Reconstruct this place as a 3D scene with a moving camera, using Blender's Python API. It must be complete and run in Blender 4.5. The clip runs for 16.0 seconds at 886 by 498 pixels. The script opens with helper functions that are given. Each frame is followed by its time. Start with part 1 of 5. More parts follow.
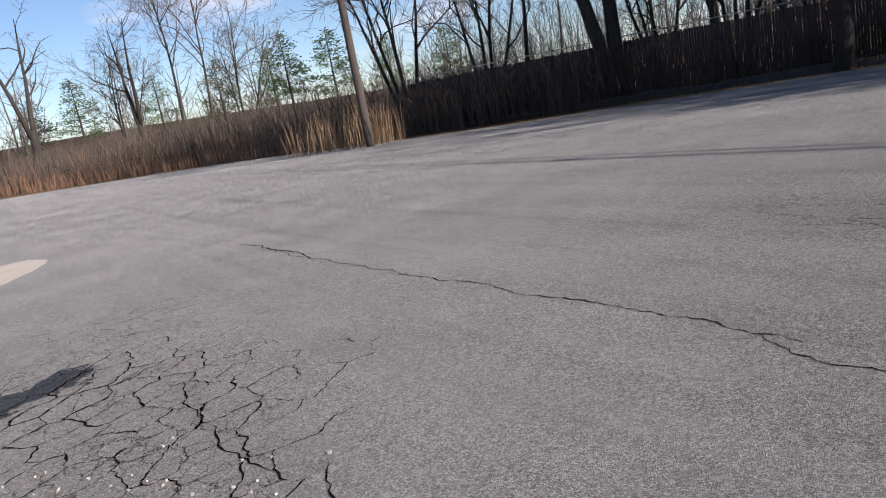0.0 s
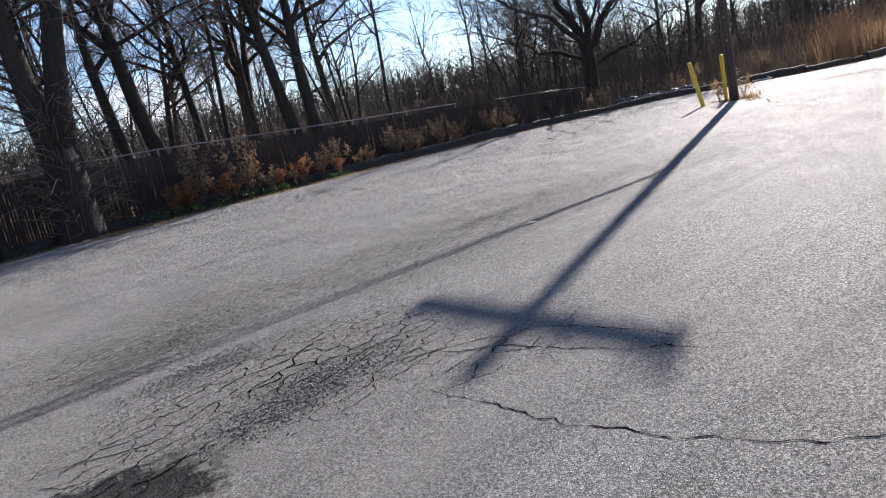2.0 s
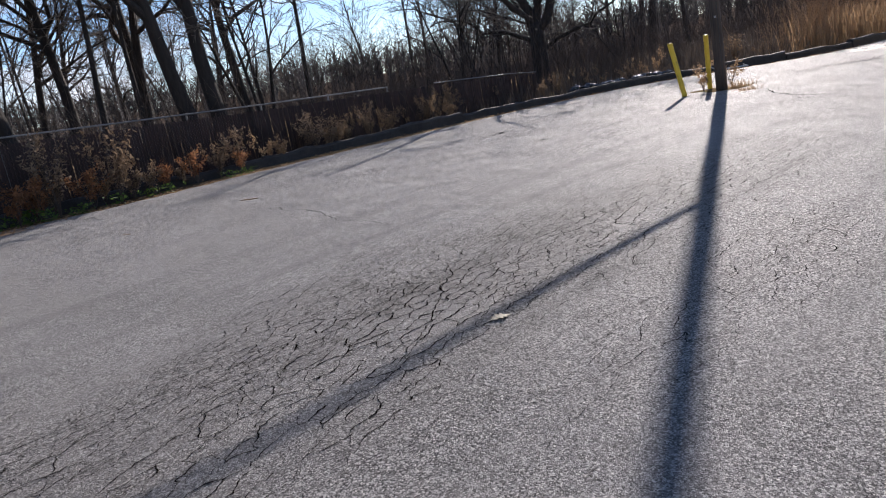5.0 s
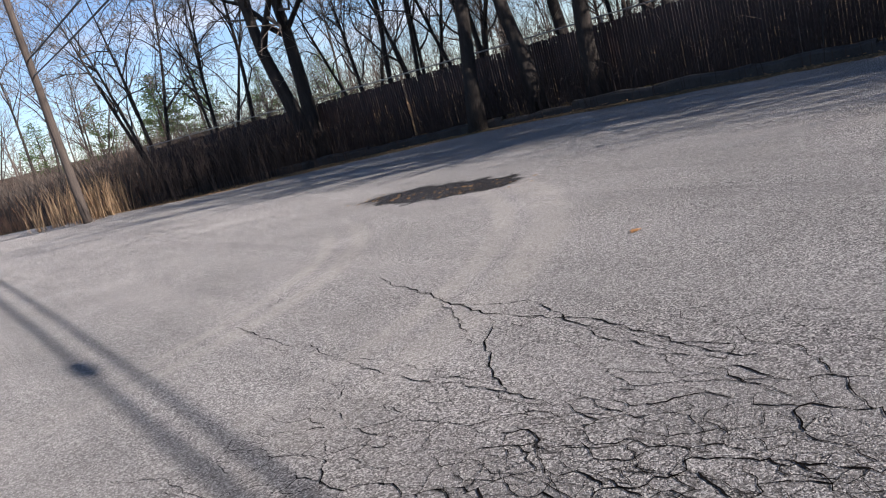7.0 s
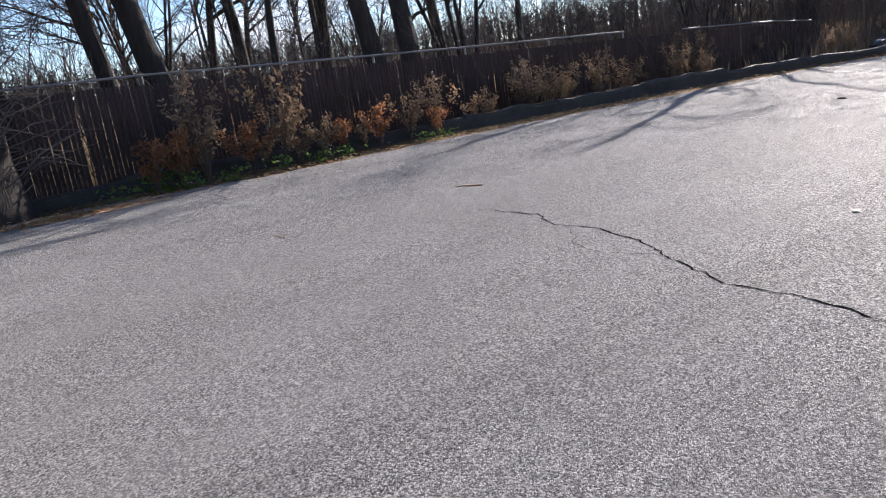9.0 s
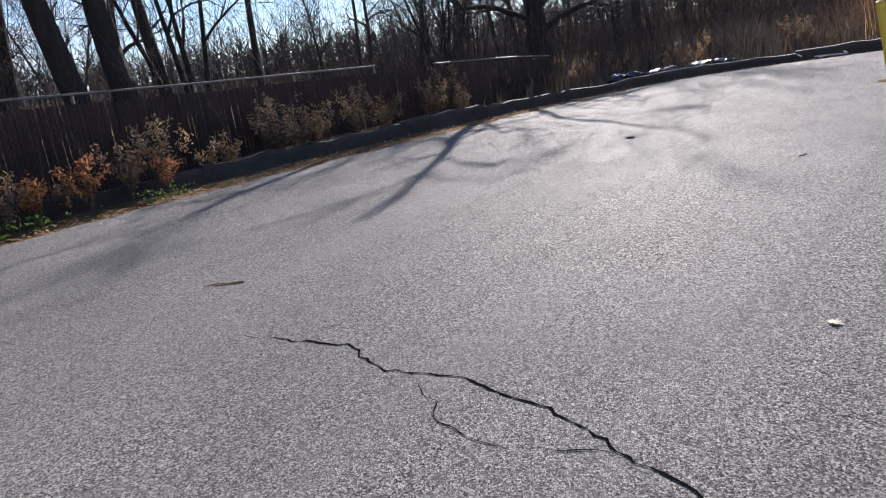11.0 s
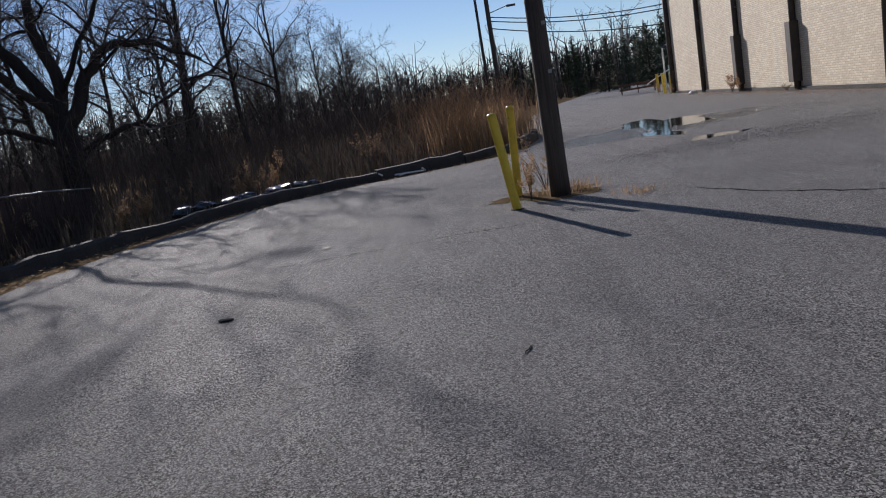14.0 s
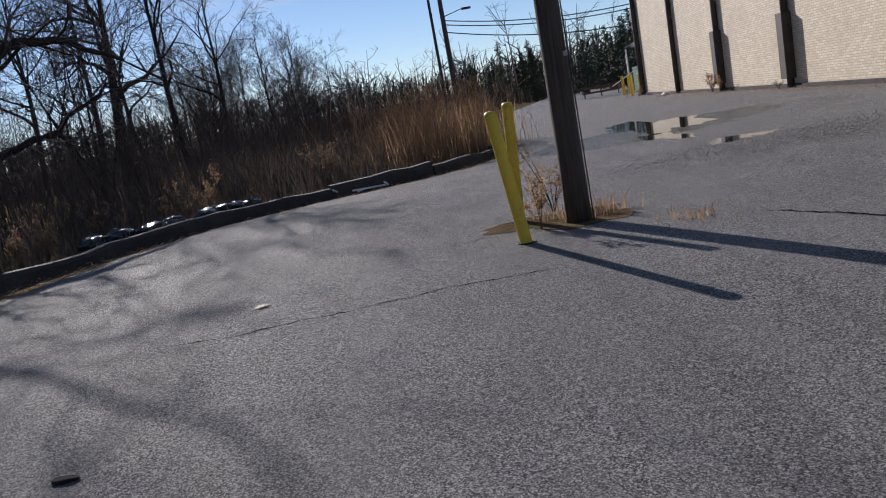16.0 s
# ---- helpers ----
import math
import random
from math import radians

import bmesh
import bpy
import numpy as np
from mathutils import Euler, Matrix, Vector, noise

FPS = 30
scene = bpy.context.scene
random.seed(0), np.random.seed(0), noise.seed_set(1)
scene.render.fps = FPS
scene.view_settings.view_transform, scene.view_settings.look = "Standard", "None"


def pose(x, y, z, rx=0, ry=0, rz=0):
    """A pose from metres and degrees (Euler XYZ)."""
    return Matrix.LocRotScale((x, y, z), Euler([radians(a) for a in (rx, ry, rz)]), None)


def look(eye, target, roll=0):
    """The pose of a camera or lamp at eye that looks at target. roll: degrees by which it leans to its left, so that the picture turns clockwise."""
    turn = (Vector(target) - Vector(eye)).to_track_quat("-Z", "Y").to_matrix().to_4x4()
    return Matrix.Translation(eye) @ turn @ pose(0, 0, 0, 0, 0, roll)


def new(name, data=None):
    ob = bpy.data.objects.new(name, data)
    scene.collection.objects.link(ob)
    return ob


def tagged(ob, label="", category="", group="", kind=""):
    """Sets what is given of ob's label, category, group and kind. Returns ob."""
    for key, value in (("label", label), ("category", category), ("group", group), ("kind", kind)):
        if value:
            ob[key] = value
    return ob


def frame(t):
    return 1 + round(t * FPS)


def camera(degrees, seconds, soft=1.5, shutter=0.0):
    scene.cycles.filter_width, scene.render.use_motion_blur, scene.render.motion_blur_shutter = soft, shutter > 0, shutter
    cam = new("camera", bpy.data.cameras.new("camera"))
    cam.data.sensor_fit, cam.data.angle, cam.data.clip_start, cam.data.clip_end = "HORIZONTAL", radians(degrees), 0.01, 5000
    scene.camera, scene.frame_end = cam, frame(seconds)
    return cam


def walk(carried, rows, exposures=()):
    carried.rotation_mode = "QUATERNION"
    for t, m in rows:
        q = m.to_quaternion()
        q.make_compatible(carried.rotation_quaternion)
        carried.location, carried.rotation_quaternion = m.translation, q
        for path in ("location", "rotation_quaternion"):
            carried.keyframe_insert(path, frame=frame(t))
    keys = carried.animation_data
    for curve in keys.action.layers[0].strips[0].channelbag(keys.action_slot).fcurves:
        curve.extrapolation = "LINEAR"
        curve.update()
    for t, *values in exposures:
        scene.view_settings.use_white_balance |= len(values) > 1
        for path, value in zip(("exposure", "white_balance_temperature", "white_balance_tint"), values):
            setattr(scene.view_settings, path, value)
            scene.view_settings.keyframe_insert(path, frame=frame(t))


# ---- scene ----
import collections
from mathutils import geometry

cam = camera(61.1, 16.0, soft=1.1)
PATH = [
    (0, (0.066, 0.212, 1.505), (0.008, 2.169, 1.096), -10.8),
    (0.5, (0.714, 0.296, 1.601), (1.561, 2.051, 1.154), -10.5),
    (1, (1.621, 0.404, 1.56), (3.112, 1.657, 1.107), -11.0),
    (1.5, (2.393, 0.317, 1.599), (4.346, 0.543, 1.234), -9.2),
    (2, (3.137, 0.101, 1.593), (5.086, -0.149, 1.223), -11.7),
    (2.5, (3.867, 0.061, 1.569), (5.805, -0.261, 1.195), -9.9),
    (3, (4.623, -0.037, 1.552), (6.535, -0.42, 1.107), -9.5),
    (3.2, (4.859, -0.13, 1.569), (6.763, -0.543, 1.115), -9.0),
    (5.3, (7.852, -0.994, 1.506), (9.766, -1.375, 1.071), -11.1),
    (5.5, (8.085, -1.009, 1.485), (10.031, -1.021, 1.023), -11.3),
    (6, (8.77, -0.612, 1.477), (10.056, 0.815, 0.921), -9.9),
    (6.5, (9.02, -0.225, 1.462), (8.985, 1.722, 1.004), -15.5),
    (7, (9.626, 0.019, 1.461), (9.62, 1.976, 1.048), -15.0),
    (7.25, (10.12, 0.01, 1.505), (10.84, 1.838, 1.11), -13.9),
    (7.5, (10.641, -0.033, 1.543), (12.113, 1.267, 1.165), -12.4),
    (8, (11.513, -0.268, 1.463), (13.446, 0.017, 1.036), -12.8),
    (8.2, (11.856, -0.279, 1.39), (13.805, -0.107, 0.979), -11.0),
    (10.3, (14.704, -0.057, 1.427), (16.615, -0.266, 0.875), -8.9),
    (10.5, (14.946, -0.12, 1.47), (16.853, -0.411, 0.942), -9.1),
    (11, (15.616, -0.251, 1.468), (17.447, -0.891, 0.981), -8.7),
    (11.5, (16.231, -0.528, 1.464), (17.938, -1.489, 1.062), -8.3),
    (12, (16.808, -0.765, 1.468), (18.364, -1.975, 1.129), -7.7),
    (12.5, (17.423, -1.105, 1.476), (18.832, -2.481, 1.131), -7.7),
    (13, (17.987, -1.516, 1.511), (19.315, -2.971, 1.167), -8.7),
    (13.5, (18.555, -1.937, 1.532), (19.786, -3.472, 1.172), -10.4),
    (14, (19.018, -2.479, 1.537), (20.221, -4.034, 1.168), -10.0),
    (14.5, (19.562, -2.986, 1.522), (20.773, -4.535, 1.159), -8.5),
    (15, (20.003, -3.568, 1.497), (21.246, -5.093, 1.139), -9.1),
    (15.5, (20.504, -4.114, 1.473), (21.714, -5.653, 1.067), -9.4),
    (16, (20.918, -4.658, 1.471), (22.025, -6.282, 1.101), -10.8),
]
EXPOSURE = [(0, 0.92, 6300, 18), (0.5, 0.97, 6300, 18), (1, 1.77, 6300, 18), (1.5, 1.64, 6300, 18), (2.5, 1.37, 6300, 18), (3, 1.44, 6300, 18), (5.5, 1.23, 6300, 18), (6, 1.77, 6300, 18), (6.5, 1.5, 6300, 18), (7, 1.17, 6300, 18), (7.5, 1.64, 6300, 18), (8, 1.72, 6300, 18), (10.5, 1.4, 6200, 18), (11, 1.35, 6200, 18), (12.5, 0.75, 6050, 18), (14, 0.23, 6050, 18), (15, 0.2, 6050, 18), (16, 0.38, 6050, 18)]
walk(cam, [(t, look(e, g, r)) for t, e, g, r in PATH], EXPOSURE)

# ---- light ----
SUN_AZ = (0.822, -0.569)
SUN_EL = radians(24.6)
world = bpy.data.worlds.new("sky")
scene.world = world
world.use_nodes = True
wn, wl = world.node_tree.nodes, world.node_tree.links
wn.clear()
sky = wn.new("ShaderNodeTexSky")
sky.sky_type, sky.sun_disc = "NISHITA", False
sky.sun_elevation, sky.sun_rotation = SUN_EL, math.atan2(SUN_AZ[0], SUN_AZ[1])
sky.altitude = 1200
sky.air_density, sky.dust_density, sky.ozone_density = 1.0, 0.12, 3.0
w_co = wn.new("ShaderNodeTexCoord")
w_map = wn.new("ShaderNodeMapping")
w_map.inputs["Scale"].default_value = (2.2, 2.2, 9.0)
w_noise = wn.new("ShaderNodeTexNoise")
w_noise.inputs["Scale"].default_value, w_noise.inputs["Detail"].default_value = 1.6, 6
w_ramp = wn.new("ShaderNodeMapRange")
w_ramp.inputs["From Min"].default_value, w_ramp.inputs["From Max"].default_value = 0.57, 0.72
w_ramp.inputs["To Max"].default_value = 0.75
w_mix = wn.new("ShaderNodeMixRGB")
w_mix.inputs["Color2"].default_value = (7.5, 7.6, 8.0, 1)
w_bg = wn.new("ShaderNodeBackground")
w_bg.inputs["Strength"].default_value = 0.065
w_out = wn.new("ShaderNodeOutputWorld")
wl.new(w_co.outputs["Generated"], w_map.inputs["Vector"])
wl.new(w_map.outputs["Vector"], w_noise.inputs["Vector"])
wl.new(w_noise.outputs["Fac"], w_ramp.inputs["Value"])
wl.new(w_ramp.outputs["Result"], w_mix.inputs["Fac"])
wl.new(sky.outputs["Color"], w_mix.inputs["Color1"])
wl.new(w_mix.outputs["Color"], w_bg.inputs["Color"])
wl.new(w_bg.outputs["Background"], w_out.inputs["Surface"])

sun = new("sun", bpy.data.lights.new("sun", "SUN"))
sun.data.energy, sun.data.angle, sun.data.color = 5.0, radians(0.53), (1.0, 0.93, 0.82)
sun.matrix_world = look((60, -40, 40), (60 - SUN_AZ[0] * math.cos(SUN_EL), -40 - SUN_AZ[1] * math.cos(SUN_EL), 40 - math.sin(SUN_EL)))


# ---- materials ----
class Mat:
    """A node material with short ways to add nodes."""

    def __init__(self, name, rough=0.8, metal=0.0):
        self.m = bpy.data.materials.new(name)
        self.m.use_nodes = True
        self.n, self.l = self.m.node_tree.nodes, self.m.node_tree.links
        self.b = self.n["Principled BSDF"]
        self.b.inputs["Roughness"].default_value = rough
        self.b.inputs["Metallic"].default_value = metal
        self.co = self.n.new("ShaderNodeTexCoord").outputs["Object"]

    def link(self, a, node, key):
        if isinstance(a, (int, float)):
            node.inputs[key].default_value = a
        elif isinstance(a, tuple):
            node.inputs[key].default_value = a if len(a) != 3 or node.inputs[key].type == "VECTOR" else (*a, 1)
        else:
            self.l.new(a, node.inputs[key])

    def noise(self, scale, detail=4, rough=0.6, co=None, out="Fac"):
        n = self.n.new("ShaderNodeTexNoise")
        n.inputs["Scale"].default_value, n.inputs["Detail"].default_value, n.inputs["Roughness"].default_value = scale, detail, rough
        self.l.new(co or self.co, n.inputs["Vector"])
        return n.outputs[out]

    def voronoi(self, scale, feature="F1", out="Distance", co=None):
        n = self.n.new("ShaderNodeTexVoronoi")
        n.feature = feature
        n.inputs["Scale"].default_value = scale
        self.l.new(co or self.co, n.inputs["Vector"])
        return n.outputs[out]

    def remap(self, v, a, b, c=0.0, d=1.0):
        n = self.n.new("ShaderNodeMapRange")
        self.link(v, n, "Value")
        for key, x in zip(("From Min", "From Max", "To Min", "To Max"), (a, b, c, d)):
            n.inputs[key].default_value = x
        return n.outputs["Result"]

    def math(self, op, a, b=0.0):
        n = self.n.new("ShaderNodeMath")
        n.operation = op
        self.link(a, n, 0), self.link(b, n, 1)
        return n.outputs[0]

    def vec(self, op, a, b=None, out=0):
        n = self.n.new("ShaderNodeVectorMath")
        n.operation = op
        self.link(a, n, 0)
        if b is not None:
            self.link(b, n, 1)
        return n.outputs[out]

    def mapping(self, loc=(0, 0, 0), rot=(0, 0, 0), scale=(1, 1, 1), kind="POINT", co=None):
        n = self.n.new("ShaderNodeMapping")
        n.vector_type = kind
        n.inputs["Location"].default_value, n.inputs["Rotation"].default_value, n.inputs["Scale"].default_value = loc, rot, scale
        self.l.new(co or self.co, n.inputs["Vector"])
        return n.outputs[0]

    def mix(self, f, a, b, kind="MIX"):
        n = self.n.new("ShaderNodeMixRGB")
        n.blend_type = kind
        self.link(f, n, "Fac"), self.link(a, n, "Color1"), self.link(b, n, "Color2")
        return n.outputs["Color"]

    def rand(self):
        return self.n.new("ShaderNodeObjectInfo").outputs["Random"]

    def island(self):
        return self.n.new("ShaderNodeNewGeometry").outputs["Random Per Island"]

    def bump(self, h, dist=0.01, strength=1.0):
        n = self.n.new("ShaderNodeBump")
        n.inputs["Strength"].default_value, n.inputs["Distance"].default_value = strength, dist
        self.link(h, n, "Height")
        self.l.new(n.outputs[0], self.b.inputs["Normal"])

    def done(self, color=None, rough=None):
        if color is not None:
            self.link(color, self.b, "Base Color")
        if rough is not None:
            self.link(rough, self.b, "Roughness")
        return self.m


def plain(name, a, b, scale=6.0, rough=0.8, metal=0.0, bump=0.004, grain=60.0, stretch=(1, 1, 1), pick="island", thin=0.0):
    """Two colours blended by coarse and fine noise and by piece, with fine relief."""
    m = Mat(name, rough, metal)
    co = m.mapping(scale=stretch)
    f = m.remap(m.noise(scale, 5, 0.65, co), 0.3, 0.7)
    c = m.mix(f, a, b)
    g = m.noise(grain, 3, 0.6, co)
    c = m.mix(m.remap(g, 0.35, 0.65, 0.0, 0.35), c, tuple(x * 0.55 for x in a))
    v = m.island() if pick == "island" else m.rand()
    n = m.n.new("ShaderNodeHueSaturation")
    m.link(m.remap(v, 0, 1, 0.75, 1.25), n, "Value")
    m.link(c, n, "Color")
    if bump:
        m.bump(g, bump)
    if thin:
        tr, mx = m.n.new("ShaderNodeBsdfTranslucent"), m.n.new("ShaderNodeMixShader")
        mx.inputs[0].default_value = thin
        m.l.new(n.outputs[0], tr.inputs["Color"])
        m.l.new(m.b.outputs[0], mx.inputs[1])
        m.l.new(tr.outputs[0], mx.inputs[2])
        m.l.new(mx.outputs[0], m.n["Material Output"].inputs["Surface"])
    return m.done(n.outputs[0])


def asphalt():
    m = Mat("asphalt", 0.9)
    m.b.inputs["Specular IOR Level"].default_value = 0.14
    m.b.inputs["Diffuse Roughness"].default_value = 0.6
    warp = m.vec("SCALE", m.vec("SUBTRACT", m.noise(1.3, 3, 0.6, out="Color"), (0.5, 0.5, 0.5)))
    warp.node.inputs["Scale"].default_value = 0.5
    wob = m.vec("ADD", m.co, warp)
    fine = m.vec("SCALE", m.vec("SUBTRACT", m.noise(9, 3, 0.7, out="Color"), (0.5, 0.5, 0.5)))
    fine.node.inputs["Scale"].default_value = 0.12
    wob = m.vec("ADD", wob, fine)
    # stones in the binder, their dark and pale contrast rising with x
    sep0 = m.n.new("ShaderNodeSeparateXYZ")
    m.link(wob, sep0, "Vector")
    speckle = m.math("MULTIPLY", m.remap(sep0.outputs[0], 1.0, 11.0, 0.3, 1.0), m.remap(m.noise(0.6, 4, 0.6), 0.35, 0.6, 0.6, 1.0))
    cell = m.voronoi(140, "F1", "Color")
    sep = m.n.new("ShaderNodeSeparateColor")
    m.link(cell, sep, "Color")
    stone = m.remap(sep.outputs[0], 0.0, 1.0, 0.0, 1.0)
    base = m.mix(m.remap(m.noise(0.22, 5, 0.6), 0.35, 0.65), (0.265, 0.254, 0.246), (0.350, 0.335, 0.320))
    base = m.mix(m.remap(m.noise(1.7, 5, 0.7), 0.35, 0.7, 0, 0.35), base, (0.205, 0.198, 0.194))
    base = m.mix(m.math("MULTIPLY", m.remap(stone, 0.12, 0.5, 1.0, 0.0), m.remap(speckle, 0, 1, 0.3, 0.95)), base, (0.03, 0.029, 0.03))
    base = m.mix(m.math("MULTIPLY", m.remap(stone, 0.62, 0.9, 0.0, 1.0), m.remap(speckle, 0, 1, 0.15, 1.0)), base, (0.76, 0.74, 0.71))
    pit = m.n.new("ShaderNodeSeparateColor")
    m.link(m.voronoi(52, "F1", "Color"), pit, "Color")
    base = m.mix(m.remap(pit.outputs[0], 0.0, 0.25, 0.28, 0.0), base, (0.05, 0.048, 0.047))
    base = m.mix(m.remap(pit.outputs[0], 0.84, 1.0, 0.0, 0.25), base, (0.62, 0.60, 0.57))
    base = m.mix(m.remap(m.noise(24, 4, 0.75), 0.48, 0.68, 0.0, 0.32), base, (0.13, 0.125, 0.122))
    # tyre-polished streaks along the lanes
    lane = m.mapping(rot=(0, 0, radians(-52)), scale=(22.0, 0.65, 1), kind="TEXTURE")
    streak = m.remap(m.noise(1.0, 5, 0.6, lane), 0.42, 0.68, 0.0, 0.38)
    base = m.mix(streak, base, (0.34, 0.325, 0.31))
    lane2 = m.mapping(rot=(0, 0, radians(-57)), scale=(26.0, 0.55, 1), kind="TEXTURE")
    base = m.mix(m.remap(m.noise(1.0, 6, 0.65, lane2), 0.52, 0.72, 0.0, 0.42), base, (0.15, 0.145, 0.143))
    # pale tracks of a car that turned in a circle
    out = m.vec("SUBTRACT", m.co, (3.64, 8.62, 0.0))
    dist = m.vec("LENGTH", out, out="Value")
    sep2 = m.n.new("ShaderNodeSeparateXYZ")
    m.link(out, sep2, "Vector")
    bearing = m.math("ARCTAN2", sep2.outputs[1], sep2.outputs[0])
    track = None
    for r, w in ((7.2, 0.2), (6.72, 0.12), (5.05, 0.12), (4.65, 0.09)):
        d = m.remap(m.math("ABSOLUTE", m.math("SUBTRACT", dist, r)), w * 0.6, w * 1.5, 1.0, 0.0)
        track = d if track is None else m.math("MAXIMUM", track, d)
    track = m.math("MULTIPLY", track, m.math("MULTIPLY", m.remap(bearing, -1.0, -0.5), m.remap(bearing, 0.1, 0.45, 1.0, 0.1)))
    track = m.math("MULTIPLY", track, m.remap(m.noise(2.5, 5, 0.7), 0.3, 0.6, 0.3, 1.0))
    base = m.mix(m.math("MULTIPLY", track, 0.38), base, (0.46, 0.435, 0.39))
    # areas broken into plates
    zones = ((-2.6, 5.3, 1.9, 1.8, 0), (-1.7, 3.5, 1.3, 1.4, 0), (3.9, 5.2, 3.6, 0.85, -53), (8.1, 0.7, 2.2, 1.2, -48), (10.6, 1.6, 3.0, 1.4, -38), (12.9, -2.0, 5.4, 1.8, -52), (5.9, 2.5, 2.0, 0.8, -45), (22.0, -17.6, 3.5, 1.6, 40))
    zone = None
    for x, y, rx, ry, a in zones:
        d = m.vec("LENGTH", m.mapping((x, y, 0), (0, 0, radians(a)), (rx, ry, 1), "TEXTURE", wob), out="Value")
        d = m.remap(d, 0.55, 1.15, 1.0, 0.0)
        zone = d if zone is None else m.math("MAXIMUM", zone, d)
    patchy = m.remap(m.noise(0.9, 4, 0.6), 0.3, 0.55, 0.35, 1.0)
    zone = m.math("MULTIPLY", zone, patchy)
    small = m.voronoi(7.0, "DISTANCE_TO_EDGE", "Distance", wob)
    width = m.math("MULTIPLY", zone, m.remap(m.noise(2.2, 3, 0.6), 0.3, 0.7, 0.004, 0.027))
    crack = m.math("MULTIPLY", m.remap(zone, 0.6, 0.95, 0.0, 0.7), m.remap(m.math("SUBTRACT", m.math("MULTIPLY", width, 1.5), small), -0.004, 0.02))
    # a few hair cracks everywhere
    hair = m.remap(m.voronoi(0.33, "DISTANCE_TO_EDGE", "Distance", wob), 0.0, 0.0022, 1.0, 0.0)
    hair = m.math("MULTIPLY", hair, m.remap(m.noise(0.5, 2, 0.5), 0.64, 0.70))
    crack = m.math("MAXIMUM", crack, m.math("MULTIPLY", hair, 0.8))
    base = m.mix(m.math("MULTIPLY", zone, 0.2), base, (0.20, 0.185, 0.165))
    base = m.mix(crack, base, (0.010, 0.009, 0.009))
    # damp round the puddles
    ragged = m.vec("SCALE", m.vec("SUBTRACT", m.noise(2.6, 5, 0.75, out="Color"), (0.5, 0.5, 0.5)))
    ragged.node.inputs["Scale"].default_value = 1.1
    ragged = m.vec("ADD", wob, ragged)
    damp = None
    for x, y, rx, ry, a in ((6.35, 1.9, 1.3, 0.5, -40), (26.4, -22.3, 3.6, 2.0, 55), (-3.1, 5.1, 0.55, 0.3, 60), (9.75, 11.0, 1.75, 0.62, -48)):
        d = m.remap(m.vec("LENGTH", m.mapping((x, y, 0), (0, 0, radians(a)), (rx, ry, 1), "TEXTURE", ragged), out="Value"), 0.86, 1.0, 1.0, 0.0)
        damp = d if damp is None else m.math("MAXIMUM", damp, d)
    crumb = None
    for x, y, rx, ry, a in ((7.9, 0.5, 1.3, 0.5, -45), (9.0, 1.3, 1.2, 0.3, -52), (9.75, 1.9, 1.3, 0.4, -38), (5.0, 4.0, 1.6, 0.2, -50), (13.0, -1.9, 1.6, 0.25, -52)):
        d = m.remap(m.vec("LENGTH", m.mapping((x, y, 0), (0, 0, radians(a)), (rx, ry, 1), "TEXTURE", ragged), out="Value"), 0.1, 1.1, 1.0, 0.0)
        crumb = d if crumb is None else m.math("MAXIMUM", crumb, d)
    crumb = m.math("MULTIPLY", crumb, m.remap(m.noise(38, 4, 0.8), 0.42, 0.58, 0.1, 1.0))
    base = m.mix(m.math("MULTIPLY", crumb, 0.85), base, (0.03, 0.028, 0.028))
    base = m.mix(m.math("MULTIPLY", damp, 0.96), base, (0.022, 0.021, 0.022))
    coarse = m.remap(m.noise(0.8, 4, 0.6), 0.38, 0.62, 0.65, 1.0)
    h = m.math("MULTIPLY", m.math("ADD", m.math("MULTIPLY", m.voronoi(150), 0.7), m.noise(150, 4, 0.8)), coarse)
    h = m.math("SUBTRACT", h, m.math("MULTIPLY", crack, 2.5))
    m.bump(h, 0.026, 1.0)
    return m.done(base, m.math("SUBTRACT", m.remap(stone, 0.3, 1, 0.95, 0.55), m.math("MULTIPLY", damp, 0.42)))


def earth():
    m = Mat("earth", 0.95)
    m.b.inputs["Specular IOR Level"].default_value = 0.0
    c = m.mix(m.remap(m.noise(0.35, 6, 0.65), 0.35, 0.65), (0.12, 0.085, 0.055), (0.21, 0.155, 0.09))
    c = m.mix(m.remap(m.noise(6, 5, 0.7), 0.45, 0.7), c, (0.07, 0.055, 0.035))
    c = m.mix(m.remap(m.noise(0.9, 4, 0.6), 0.58, 0.7, 0, 0.7), c, (0.10, 0.12, 0.05))
    far = m.remap(m.vec("LENGTH", m.mapping((10, 0, 0), (0, 0, 0), (1, 1, 1), "TEXTURE"), out="Value"), 95, 135)
    c = m.mix(far, c, m.mix(m.remap(m.noise(0.12, 6, 0.7), 0.4, 0.62), (0.045, 0.034, 0.027), (0.10, 0.074, 0.055)))
    m.bump(m.noise(14, 6, 0.7), 0.05)
    return m.done(c)


